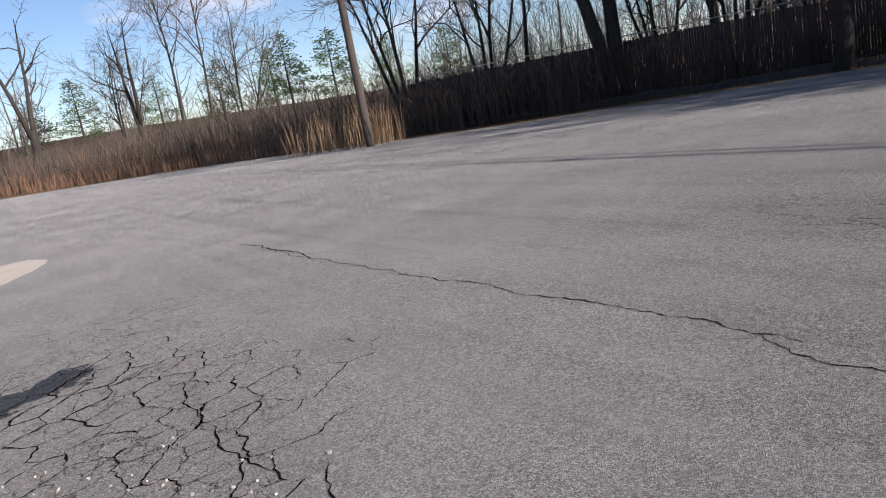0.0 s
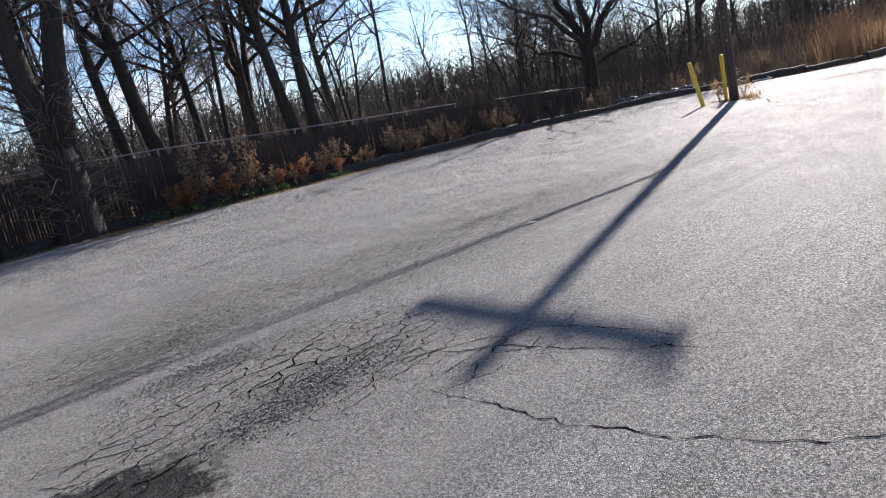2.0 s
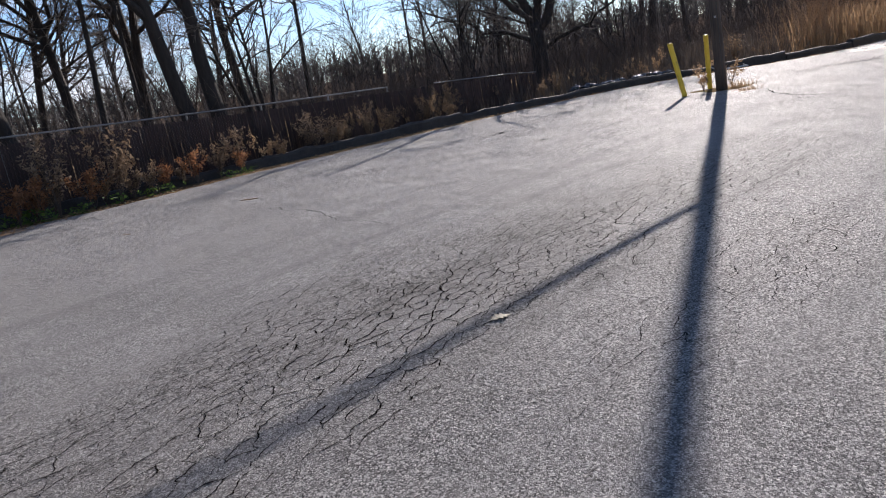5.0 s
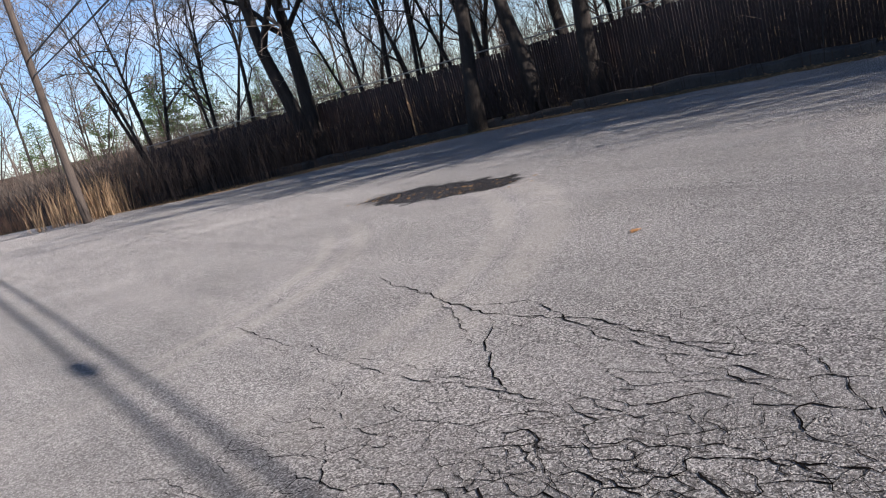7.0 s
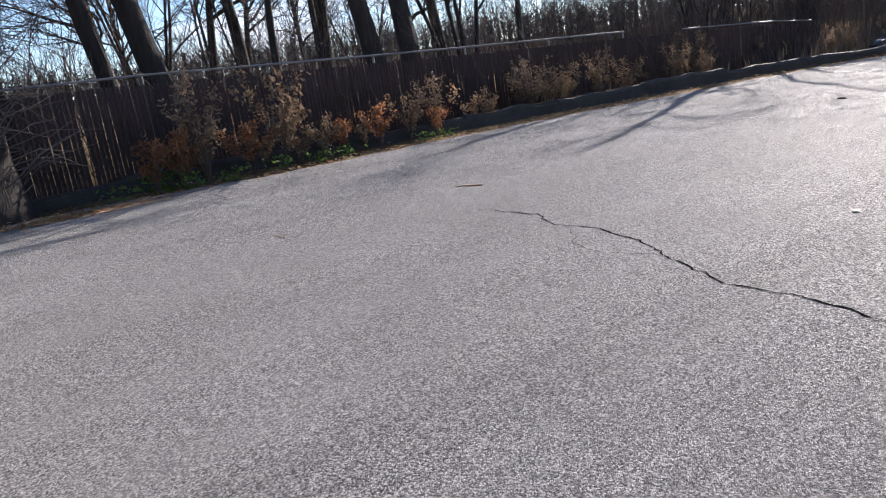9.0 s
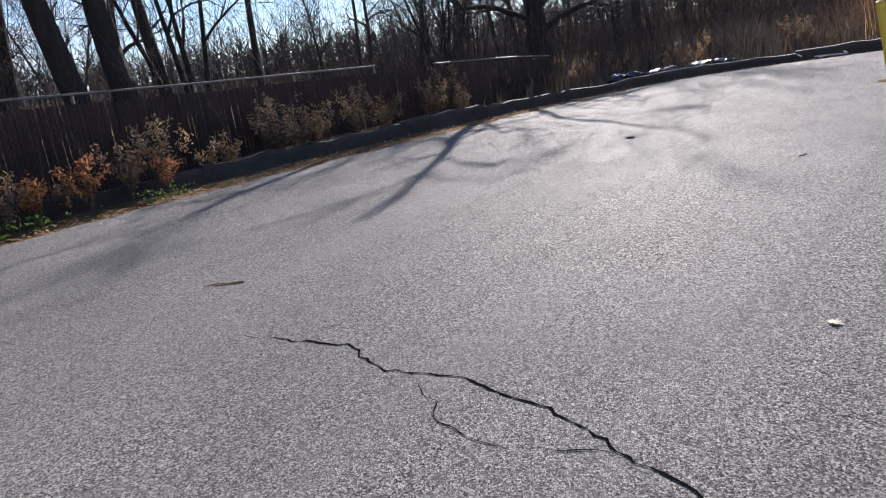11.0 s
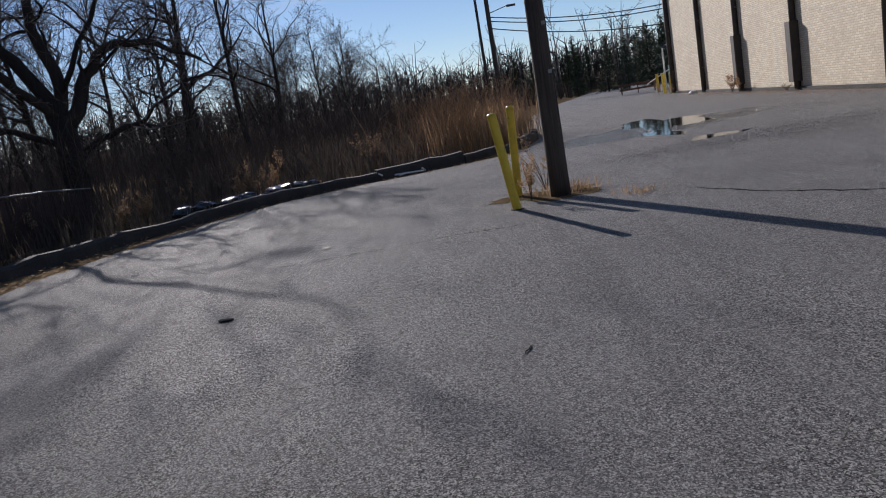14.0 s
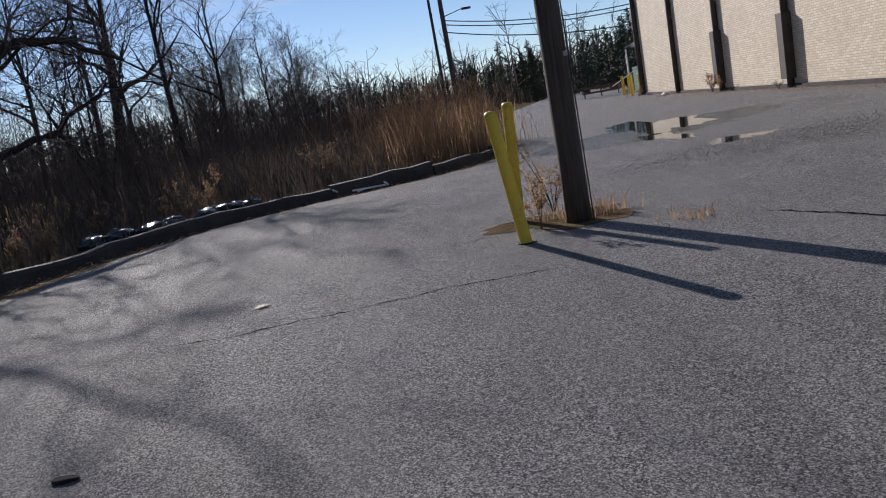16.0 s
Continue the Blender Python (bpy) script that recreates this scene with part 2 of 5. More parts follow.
def painted_brick():
    m = Mat("painted_brick", 0.75)
    co = m.mapping(rot=(radians(-90), 0, 0))
    n = m.n.new("ShaderNodeTexBrick")
    m.l.new(co, n.inputs["Vector"])
    n.inputs["Scale"].default_value = 1.0
    n.inputs["Brick Width"].default_value, n.inputs["Row Height"].default_value = 0.215, 0.071
    n.inputs["Mortar Size"].default_value, n.inputs["Mortar Smooth"].default_value = 0.009, 0.2
    n.inputs["Color1"].default_value, n.inputs["Color2"].default_value = (0.60, 0.51, 0.37, 1), (0.74, 0.66, 0.50, 1)
    n.inputs["Mortar"].default_value = (0.44, 0.37, 0.28, 1)
    c = m.mix(m.remap(m.noise(0.5, 5, 0.6), 0.45, 0.7, 0, 0.45), n.outputs["Color"], (0.46, 0.36, 0.26))
    c = m.mix(m.remap(m.noise(9, 4, 0.7), 0.56, 0.7, 0, 0.55), c, (0.27, 0.20, 0.14))
    c = m.mix(m.remap(m.noise(1.1, 5, 0.7), 0.55, 0.66, 0, 0.5), c, (0.50, 0.42, 0.30))
    m.bump(m.math("ADD", m.math("MULTIPLY", n.outputs["Fac"], -1.0), m.math("MULTIPLY", m.noise(40), 0.3)), 0.025)
    return m.done(c)


def water():
    m = Mat("puddle_water", 0.03)
    m.b.inputs["IOR"].default_value = 1.33
    c = m.mix(m.remap(m.noise(3, 4), 0.4, 0.6), (0.012, 0.012, 0.012), (0.03, 0.027, 0.022))
    m.bump(m.noise(9, 2), 0.002, 0.12)
    return m.done(c)


def wood_pole():
    m = Mat("pole_wood", 0.9)
    co = m.mapping(scale=(14, 14, 0.5))
    g = m.noise(2.2, 6, 0.7, co)
    c = m.mix(m.remap(g, 0.35, 0.65), (0.034, 0.027, 0.023), (0.085, 0.066, 0.054))
    c = m.mix(m.remap(m.noise(1.1, 3), 0.5, 0.7, 0, 0.5), c, (0.05, 0.04, 0.033))
    m.bump(g, 0.012)
    return m.done(c)


def yellow_paint():
    m = Mat("yellow_paint", 0.5)
    c = m.mix(m.remap(m.noise(2.5, 5, 0.65), 0.35, 0.7), (0.62, 0.45, 0.035), (0.48, 0.34, 0.03))
    c = m.mix(m.remap(m.noise(14, 5, 0.7), 0.62, 0.7), c, (0.20, 0.13, 0.06))
    m.bump(m.noise(30), 0.002)
    return m.done(c)


M_ASPHALT, M_EARTH, M_BRICK, M_WATER, M_POLE, M_YELLOW = asphalt(), earth(), painted_brick(), water(), wood_pole(), yellow_paint()
M_BARK = plain("bark", (0.020, 0.016, 0.013), (0.048, 0.038, 0.031), 3.0, 0.95, bump=0.03, grain=16, stretch=(3, 3, 0.5))
M_TWIG = plain("twig", (0.085, 0.070, 0.060), (0.17, 0.140, 0.115), 3.0, 0.9, bump=0)
M_BRUSH = plain("brush_stems", (0.060, 0.043, 0.035), (0.125, 0.090, 0.068), 0.6, 0.95, bump=0)
M_VINE = plain("dark_vine", (0.026, 0.017, 0.013), (0.065, 0.042, 0.032), 0.9, 0.95, bump=0)
M_REED = plain("dry_reed", (0.27, 0.145, 0.090), (0.36, 0.225, 0.145), 0.5, 0.9, bump=0, thin=0.45)
M_STRAW = plain("straw", (0.40, 0.28, 0.165), (0.30, 0.19, 0.11), 0.8, 0.9, bump=0, thin=0.45)
M_CLUMP = plain("pale_dry_stems", (0.44, 0.33, 0.22), (0.35, 0.25, 0.16), 0.8, 0.9, bump=0, thin=0.45)
M_UNDER = plain("dead_undergrowth", (0.082, 0.067, 0.056), (0.14, 0.112, 0.09), 0.6, 0.95, bump=0, thin=0.2)
M_SEED = plain("seed_heads", (0.17, 0.115, 0.072), (0.29, 0.205, 0.13), 4.0, 0.95, bump=0, thin=0.3)
M_RUSTWEED = plain("rusty_weed", (0.22, 0.10, 0.05), (0.34, 0.17, 0.08), 4.0, 0.95, bump=0, thin=0.45)
M_RUST = plain("rusted_steel", (0.09, 0.045, 0.03), (0.15, 0.075, 0.05), 4.0, 0.8, bump=0.002)
M_GREEN = plain("green_weed", (0.07, 0.14, 0.025), (0.14, 0.20, 0.04), 5.0, 0.7, bump=0, thin=0.45)
M_NEEDLE = plain("conifer_needles", (0.022, 0.040, 0.020), (0.045, 0.070, 0.032), 1.0, 0.8, bump=0)
M_PINE = plain("pine_needles", (0.06, 0.11, 0.035), (0.11, 0.16, 0.05), 1.0, 0.8, bump=0, thin=0.45)
M_SLAT = plain("brown_slat", (0.017, 0.008, 0.007), (0.050, 0.022, 0.018), 3.0, 0.65, bump=0.002, grain=30, pick="rand")
M_SLATJ = plain("brown_slat_run", (0.017, 0.008, 0.007), (0.050, 0.022, 0.018), 3.0, 0.65, bump=0.002, grain=30)
M_GALV = plain("galvanised_steel", (0.20, 0.20, 0.20), (0.30, 0.30, 0.29), 4.0, 0.55, 0.6, bump=0.001)
M_WIRE = plain("coated_wire", (0.11, 0.070, 0.060), (0.19, 0.125, 0.105), 4.0, 0.35, 0.3, bump=0)
M_KERB = plain("old_kerb", (0.028, 0.025, 0.023), (0.065, 0.058, 0.052), 1.6, 0.9, bump=0.02, grain=25)
M_LITTER = plain("leaf_litter", (0.30, 0.17, 0.08), (0.44, 0.29, 0.15), 3.0, 0.9, bump=0, thin=0.45)
M_LEAF = plain("oak_leaf", (0.55, 0.27, 0.10), (0.62, 0.36, 0.16), 20.0, 0.7, bump=0, thin=0.45)
M_PALELEAF = plain("pale_leaf", (0.48, 0.41, 0.29), (0.56, 0.49, 0.37), 20.0, 0.7, bump=0, thin=0.3)
M_CRACK = plain("crack_gap", (0.006, 0.005, 0.005), (0.011, 0.010, 0.009), 8.0, 1.0, bump=0)
M_CRACK.node_tree.nodes["Principled BSDF"].inputs["Specular IOR Level"].default_value = 0.0
M_DARKPIPE = plain("dark_downpipe", (0.035, 0.026, 0.022), (0.07, 0.05, 0.04), 3.0, 0.6, bump=0.002)
M_CABLE = plain("cable_sheath", (0.02, 0.02, 0.02), (0.035, 0.035, 0.035), 3.0, 0.6, bump=0)
M_WHITE = plain("white_paint", (0.72, 0.72, 0.70), (0.80, 0.80, 0.78), 4.0, 0.6, bump=0.001)
M_INK = plain("dark_lettering", (0.04, 0.03, 0.03), (0.07, 0.05, 0.05), 4.0, 0.6, bump=0)
M_RED = plain("red_lettering", (0.40, 0.05, 0.04), (0.45, 0.08, 0.06), 4.0, 0.6, bump=0)
M_CONC = plain("pale_concrete", (0.44, 0.38, 0.31), (0.52, 0.46, 0.38), 3.0, 0.85, bump=0.004)
# sand tone raised to carry sunlight that misses its spot
M_SUNLIT_SAND = plain("sunlit_tan_sand", (0.46, 0.30, 0.17), (0.58, 0.40, 0.25), 5.0, 0.9, bump=0.01, grain=50)
M_STONE = plain("gravel", (0.30, 0.28, 0.25), (0.46, 0.43, 0.39), 8.0, 0.5, bump=0.002)
M_GRIT = plain("asphalt_grit", (0.07, 0.066, 0.064), (0.17, 0.16, 0.15), 8.0, 0.6, bump=0.002)
M_BAG = plain("black_plastic", (0.012, 0.012, 0.012), (0.025, 0.025, 0.025), 6.0, 0.18, bump=0.004, grain=25)
M_ROOF = plain("roof_felt", (0.06, 0.06, 0.06), (0.10, 0.10, 0.10), 2.0, 0.9)
M_SIDING = plain("pale_siding", (0.50, 0.50, 0.48), (0.58, 0.58, 0.56), 2.0, 0.7, stretch=(0.3, 0.3, 8))
M_GREENWALL = plain("green_paint", (0.02, 0.09, 0.06), (0.03, 0.12, 0.08), 2.0, 0.6)
M_PORCELAIN = plain("insulator_glaze", (0.10, 0.06, 0.04), (0.14, 0.09, 0.06), 4.0, 0.2, bump=0)


# ---- mesh helpers ----
class Build:
    """Collects vertices and faces of one mesh."""

    def __init__(self):
        self.v, self.f = [], []

    def tube(self, pts, radii, sides=5, cap=True):
        pts = [Vector(p) for p in pts]
        base, prev = len(self.v), None
        for i, p in enumerate(pts):
            d = pts[min(i + 1, len(pts) - 1)] - pts[max(i - 1, 0)]
            d = d.normalized() if d.length > 1e-9 else Vector((0, 0, 1))
            if prev is None:
                a = d.orthogonal().normalized()
            else:
                a = prev - d * prev.dot(d)
                a = a.normalized() if a.length > 1e-6 else d.orthogonal().normalized()
            prev, b = a, d.cross(a)
            for k in range(sides):
                w = 2 * math.pi * k / sides
                self.v.append(tuple(p + (a * math.cos(w) + b * math.sin(w)) * radii[i]))
        for i in range(len(pts) - 1):
            for k in range(sides):
                j = (k + 1) % sides
                self.f.append((base + i * sides + k, base + i * sides + j, base + (i + 1) * sides + j, base + (i + 1) * sides + k))
        if cap:
            self.f.append(tuple(base + k for k in reversed(range(sides))))
            self.f.append(tuple(base + (len(pts) - 1) * sides + k for k in range(sides)))
        return self

    def box(self, c, s, yaw=0.0, pitch=0.0, roll=0.0):
        m = pose(*c, pitch, roll, yaw)
        i = len(self.v)
        for x in (-0.5, 0.5):
            for y in (-0.5, 0.5):
                for z in (-0.5, 0.5):
                    self.v.append(tuple(m @ Vector((x * s[0], y * s[1], z * s[2]))))
        for q in ((0, 1, 3, 2), (4, 6, 7, 5), (0, 4, 5, 1), (2, 3, 7, 6), (0, 2, 6, 4), (1, 5, 7, 3)):
            self.f.append(tuple(i + k for k in q))
        return self

    def face(self, *pts):
        i = len(self.v)
        self.v.extend(tuple(p) for p in pts)
        self.f.append(tuple(range(i, i + len(pts))))
        return self

    def mesh(self, name, smooth=False):
        me = bpy.data.meshes.new(name)
        me.from_pydata(self.v, [], self.f)
        if smooth:
            me.polygons.foreach_set("use_smooth", [True] * len(me.polygons))
        me.update()
        return me


def part(name, build, material, parent=None, label="", smooth=False, bevel=0.0):
    me = build if isinstance(build, bpy.types.Mesh) else build.mesh(name, smooth)
    if not me.materials:
        me.materials.append(material)
    ob = new(name, me)
    if bevel:
        mod = ob.modifiers.new("edges", "BEVEL")
        mod.width, mod.segments, mod.limit_method = bevel, 2, "ANGLE"
    if parent is not None:
        ob.parent = parent
    if label:
        ob["label"] = label
    return ob


def thing(name, x, y, z=0.0, yaw=0.0, **tags):
    ob = new(name)
    ob.matrix_basis = pose(x, y, z, 0, 0, yaw)
    return tagged(ob, **tags)


def along(line, step):
    """Evenly spaced points on a polyline, each with its heading."""
    out, left = [], 0.0
    for a, b in zip(line[:-1], line[1:]):
        a, b = Vector(a), Vector(b)
        d = (b - a).length
        s = left
        while s < d:
            out.append((a.lerp(b, s / d), (b - a).normalized()))
            s += step
        left = s - d
    return out


def rounded(line, n=4):
    """A polyline with Catmull-Rom points put between its corners."""
    p = [Vector(q) for q in line]
    out = []
    for i in range(len(p) - 1):
        a, b, c, d = p[max(i - 1, 0)], p[i], p[i + 1], p[min(i + 2, len(p) - 1)]
        for k in range(n):
            t = k / n
            out.append(0.5 * (2 * b + (c - a) * t + (2 * a - 5 * b + 4 * c - d) * t * t + (3 * b - a - 3 * c + d) * t ** 3))
    return out + [p[-1]]


# ---- ground ----
EDGE = rounded([(-62, 60), (-42, 53), (-28, 46), (-18, 41), (-9.5, 35.5), (-2.2, 28.8), (3, 24.6), (11.5, 20.2), (15.3, 16), (20.6, 10.2), (24.7, 6.2), (26.1, 2.5), (28, -1), (30, -5.5), (31.6, -9.5), (32.4, -13), (31.9, -15.3), (29.6, -19.6), (31.2, -24), (35.6, -31.5), (43.2, -46), (49.4, -61.1), (56.4, -81.2), (69, -115)], 4)
rng = random.Random(5)
lot = Build()
rim = [(p.x + rng.uniform(-0.12, 0.12), p.y + rng.uniform(-0.12, 0.12), 0.0) for p in [q for q, _ in along(EDGE, 0.45)]]
lot.face(*rim, (66, -130, 0), (-70, -130, 0), (-70, 60, 0))
me = lot.mesh("asphalt_lot")
bm = bmesh.new()
bm.from_mesh(me)
bmesh.ops.triangulate(bm, faces=bm.faces)
bmesh.ops.recalc_face_normals(bm, faces=bm.faces)
if sum(f.normal.z for f in bm.faces) < 0:
    bmesh.ops.reverse_faces(bm, faces=bm.faces)
rimedge = [e for e in bm.edges if e.is_boundary]
ext = bmesh.ops.extrude_edge_only(bm, edges=rimedge)
for v in [g for g in ext["geom"] if isinstance(g, bmesh.types.BMVert)]:
    v.co.z -= 0.05
bm.to_mesh(me)
bm.free()
tagged(part("road", me, M_ASPHALT), "weathered grey asphalt car park with cracks", "asphalt", kind="structure")

soil = Build()
ring = [0, 12, 30, 60, 100, 160, 260, 500, 1000, 2200]
for i, r in enumerate(ring):
    for k in range(48):
        a = 2 * math.pi * k / 48
        soil.v.append((10 + r * math.cos(a), r * math.sin(a), -0.045 if r < 120 else -0.045 + (r - 120) ** 0.75 * 0.125 * (1 + 0.25 * math.sin(3 * a + 1) + 0.15 * math.sin(7 * a))))
for i in range(len(ring) - 1):
    for k in range(48):
        j = (k + 1) % 48
        soil.f.append((i * 48 + k, (i + 1) * 48 + k, (i + 1) * 48 + j, i * 48 + j))
tagged(part("ground", soil, M_EARTH), "brown earth with dead grass round the asphalt", "ground", kind="structure")

# ---- kerb along the edge ----
KERB = rounded([(-1.5, 31.2), (4.0, 26.6), (12.0, 21.6), (16.2, 17.0), (21.3, 11.5), (24.9, 8.4), (27.0, 4.9), (29.2, 0.4), (31.4, -4.8), (32.8, -9.3), (33.1, -13.2), (32.4, -15.9), (30.1, -19.8), (31.2, -24.2), (34.4, -28.6), (37.5, -33.5)], 3)
rng = random.Random(11)
kerb = thing("kerb", 0, 0, label="low dark weathered concrete kerb wall along the asphalt edge", category="kerb", kind="structure")
pts = along(KERB, 2.4)
for (a, _), (b, _) in zip(pts[:-1], pts[1:]):
    d = (b - a).normalized()
    n = Vector((-d.y, d.x))
    seg, h = Build(), (0.2 if a.y > 9 else 0.27) + rng.uniform(-0.09, 0.03)
    prof = ((-0.13, -0.05), (-0.12, h - 0.06), (-0.07, h), (0.08, h + 0.01), (0.12, h - 0.05), (0.13, -0.05))
    steps = 5
    for i in range(steps + 1):
        c = a.lerp(b, i / steps)
        dz = rng.uniform(-0.045, 0.03)
        for u, z in prof:
            seg.v.append((c.x + n.x * (u + rng.uniform(-0.012, 0.012)), c.y + n.y * (u + rng.uniform(-0.012, 0.012)), z + (dz if z > 0 else 0)))
    k = len(prof)
    for i in range(steps):
        for j in range(k - 1):
            seg.f.append((i * k + j, i * k + j + 1, (i + 1) * k + j + 1, (i + 1) * k + j))
    seg.f.append(tuple(range(k)))
    seg.f.append(tuple(reversed(range(steps * k, steps * k + k))))
    part("kerb_stone", seg, M_KERB, kerb)

# ---- chain-link fence with slats ----
FENCE = [(-1.0, 31.2), (7, 26.5), (13, 22.8), (18.5, 16.4), (22.8, 11.1), (27, 5.4), (31, -0.6), (34.4, -7.0)]


def fence_top(x):
    return 2.12 if x < 20 else 2.12 - (x - 20) * 0.012 if x < 27 else 2.03 - (x - 27) * 0.075


fence = thing("fence", 0, 0, label="chain-link fence with dark brown vertical privacy slats", category="fence", kind="structure")
rng = random.Random(3)
slat_me = Build().box((0, 0, 0.5), (0.073, 0.010, 1.0)).mesh("slat")
slat_me.materials.append(M_SLAT)
run, count = Build(), 0
for p, d in along(FENCE, 0.084):
    top = fence_top(p.x)
    if rng.random() < 0.004:
        continue
    z0, h = 0.12, top - 0.17 + rng.uniform(-0.02, 0.02)
    yaw = math.degrees(math.atan2(d.y, d.x)) + rng.uniform(-9, 9)
    if 9.5 < p.y + 0.0 or p.y < -6.5 or count >= 300 or p.y < -9:
        run.box((p.x, p.y, (z0 + h) / 2), (0.073, 0.010, h - z0), yaw, 0, rng.uniform(-0.6, 0.6))
    else:
        s = new("slat", slat_me)
        s.parent, s.matrix_basis = fence, pose(p.x, p.y, z0, 0, rng.uniform(-0.6, 0.6), yaw) @ Matrix.Diagonal((1, 1, h - z0, 1))
        count += 1
tagged(part("slat_run", run, M_SLATJ, fence), kind="stuff")
for p, d in along(FENCE, 2.45):
    part("post", Build().tube([(p.x - d.y * 0.04, p.y + d.x * 0.04, -0.1), (p.x - d.y * 0.04, p.y + d.x * 0.04, fence_top(p.x) + 0.03)], [0.03, 0.03], 8), M_GALV, fence, "galvanised post")
rail = along(FENCE, 2.45)
for (a, _), (b, _) in zip(rail[:-1], rail[1:]):
    part("top_rail", Build().tube([(a.x, a.y, fence_top(a.x)), (b.x, b.y, fence_top(b.x))], [0.022, 0.022], 8), M_GALV, fence, "galvanised top rail")
wire = Build()
for p, d in along(FENCE[2:7], 0.084):
    top = fence_top(p.x)
    x, y = p.x + d.y * 0.014, p.y - d.x * 0.014
    n = int((top - 0.1) / 0.06)
    wire.tube([(x + d.x * 0.042 * (k % 2), y + d.y * 0.042 * (k % 2), 0.1 + k * 0.06) for k in range(n + 1)], [0.0032] * (n + 1), 3, False)
tagged(part("chain_link", wire, M_WIRE, fence, "brown coated chain-link wire"), kind="stuff")
# fallen length beyond the last post
part("top_rail", Build().tube([(34.6, -7.4, 1.38), (36.5, -10.8, 1.2), (37.4, -12.4, 1.05)], [0.016] * 3, 8), M_GALV, fence)
fallen = Build()
for p, d in along([(34.6, -7.4), (36.5, -10.8), (37.4, -12.4)], 0.066):
    h = 1.34 - (-7.4 - p.y) * 0.066 + rng.uniform(-0.06, 0.02)
    if rng.random() < 0.93:
        fallen.box((p.x, p.y, h / 2), (0.060, 0.010, h), math.degrees(math.atan2(d.y, d.x)) + rng.uniform(-9, 9), 0, rng.uniform(-3, 3))
tagged(part("slat_run", fallen, M_SLATJ, fence), kind="stuff")

sx, sy = 22.62, 10.72
sd = Vector((18.5 - 22.8, 16.4 - 11.1)).normalized()
syaw = math.degrees(math.atan2(-sd.y, -sd.x))
sign = thing("notice_sign", sx, sy, 1.66, syaw, label="small white notice plate wired to the brown fence", category="sign")
part("plate", Build().box((0, 0, 0), (0.36, 0.006, 0.56)), M_WHITE, sign, bevel=0.002)
for z, w, h, mt in ((0.17, 0.10, 0.10, M_RED), (0.05, 0.27, 0.05, M_INK), (-0.03, 0.24, 0.045, M_INK), (-0.12, 0.28, 0.05, M_INK), (-0.20, 0.22, 0.04, M_RED)):
    for sgn in (-1, 1):
        part("lettering_bar", Build().box((0, sgn * 0.006, z), (w, 0.004, h)), mt, sign)

# ---- trees ----


def branch(out, rng, p, d, length, r, level, spread, up, kids, tip=0.008, wander=0.04):
    """Grows one limb and its twigs into out[level]."""
    n = 8 if level == 0 else 6 if level == 1 else 4 if level == 2 else 2
    pts, radii = [p.copy()], [r]
    for i in range(n):
        j = Vector((rng.gauss(0, 1), rng.gauss(0, 1), rng.gauss(0, 1))) * (wander if level == 0 else 0.26)
        d = (d + j + Vector((0, 0, up))).normalized()
        p = p + d * (length / n)
        pts.append(p.copy())
        radii.append(max(tip, r * (1 - 0.86 * ((i + 1) / n) ** (1.0 if level else 0.9))))
    out[level].append((pts, radii))
    if level >= 3:
        return
    for _ in range(kids[level]):
        t = rng.uniform(0.35 if level == 0 else 0.2, 0.98)
        k = min(int(t * n), n - 1)
        q = pts[k].lerp(pts[k + 1], t * n - k)
        ax = (pts[k + 1] - pts[k]).normalized()
        side = ax.orthogonal().normalized()
        side.rotate(Matrix.Rotation(rng.uniform(0, 2 * math.pi), 3, ax))
        nd = (ax * math.cos(spread) + side * math.sin(spread) * rng.uniform(0.7, 1.3)).normalized()
        rr = max(tip, min(radii[k] * rng.uniform(0.45, 0.7), r * 0.5))
        branch(out, rng, q, nd, length * rng.uniform(0.28, 0.55) * (1.25 - 0.5 * t), rr, level + 1, spread, up * 0.7 + 0.01, kids, tip)


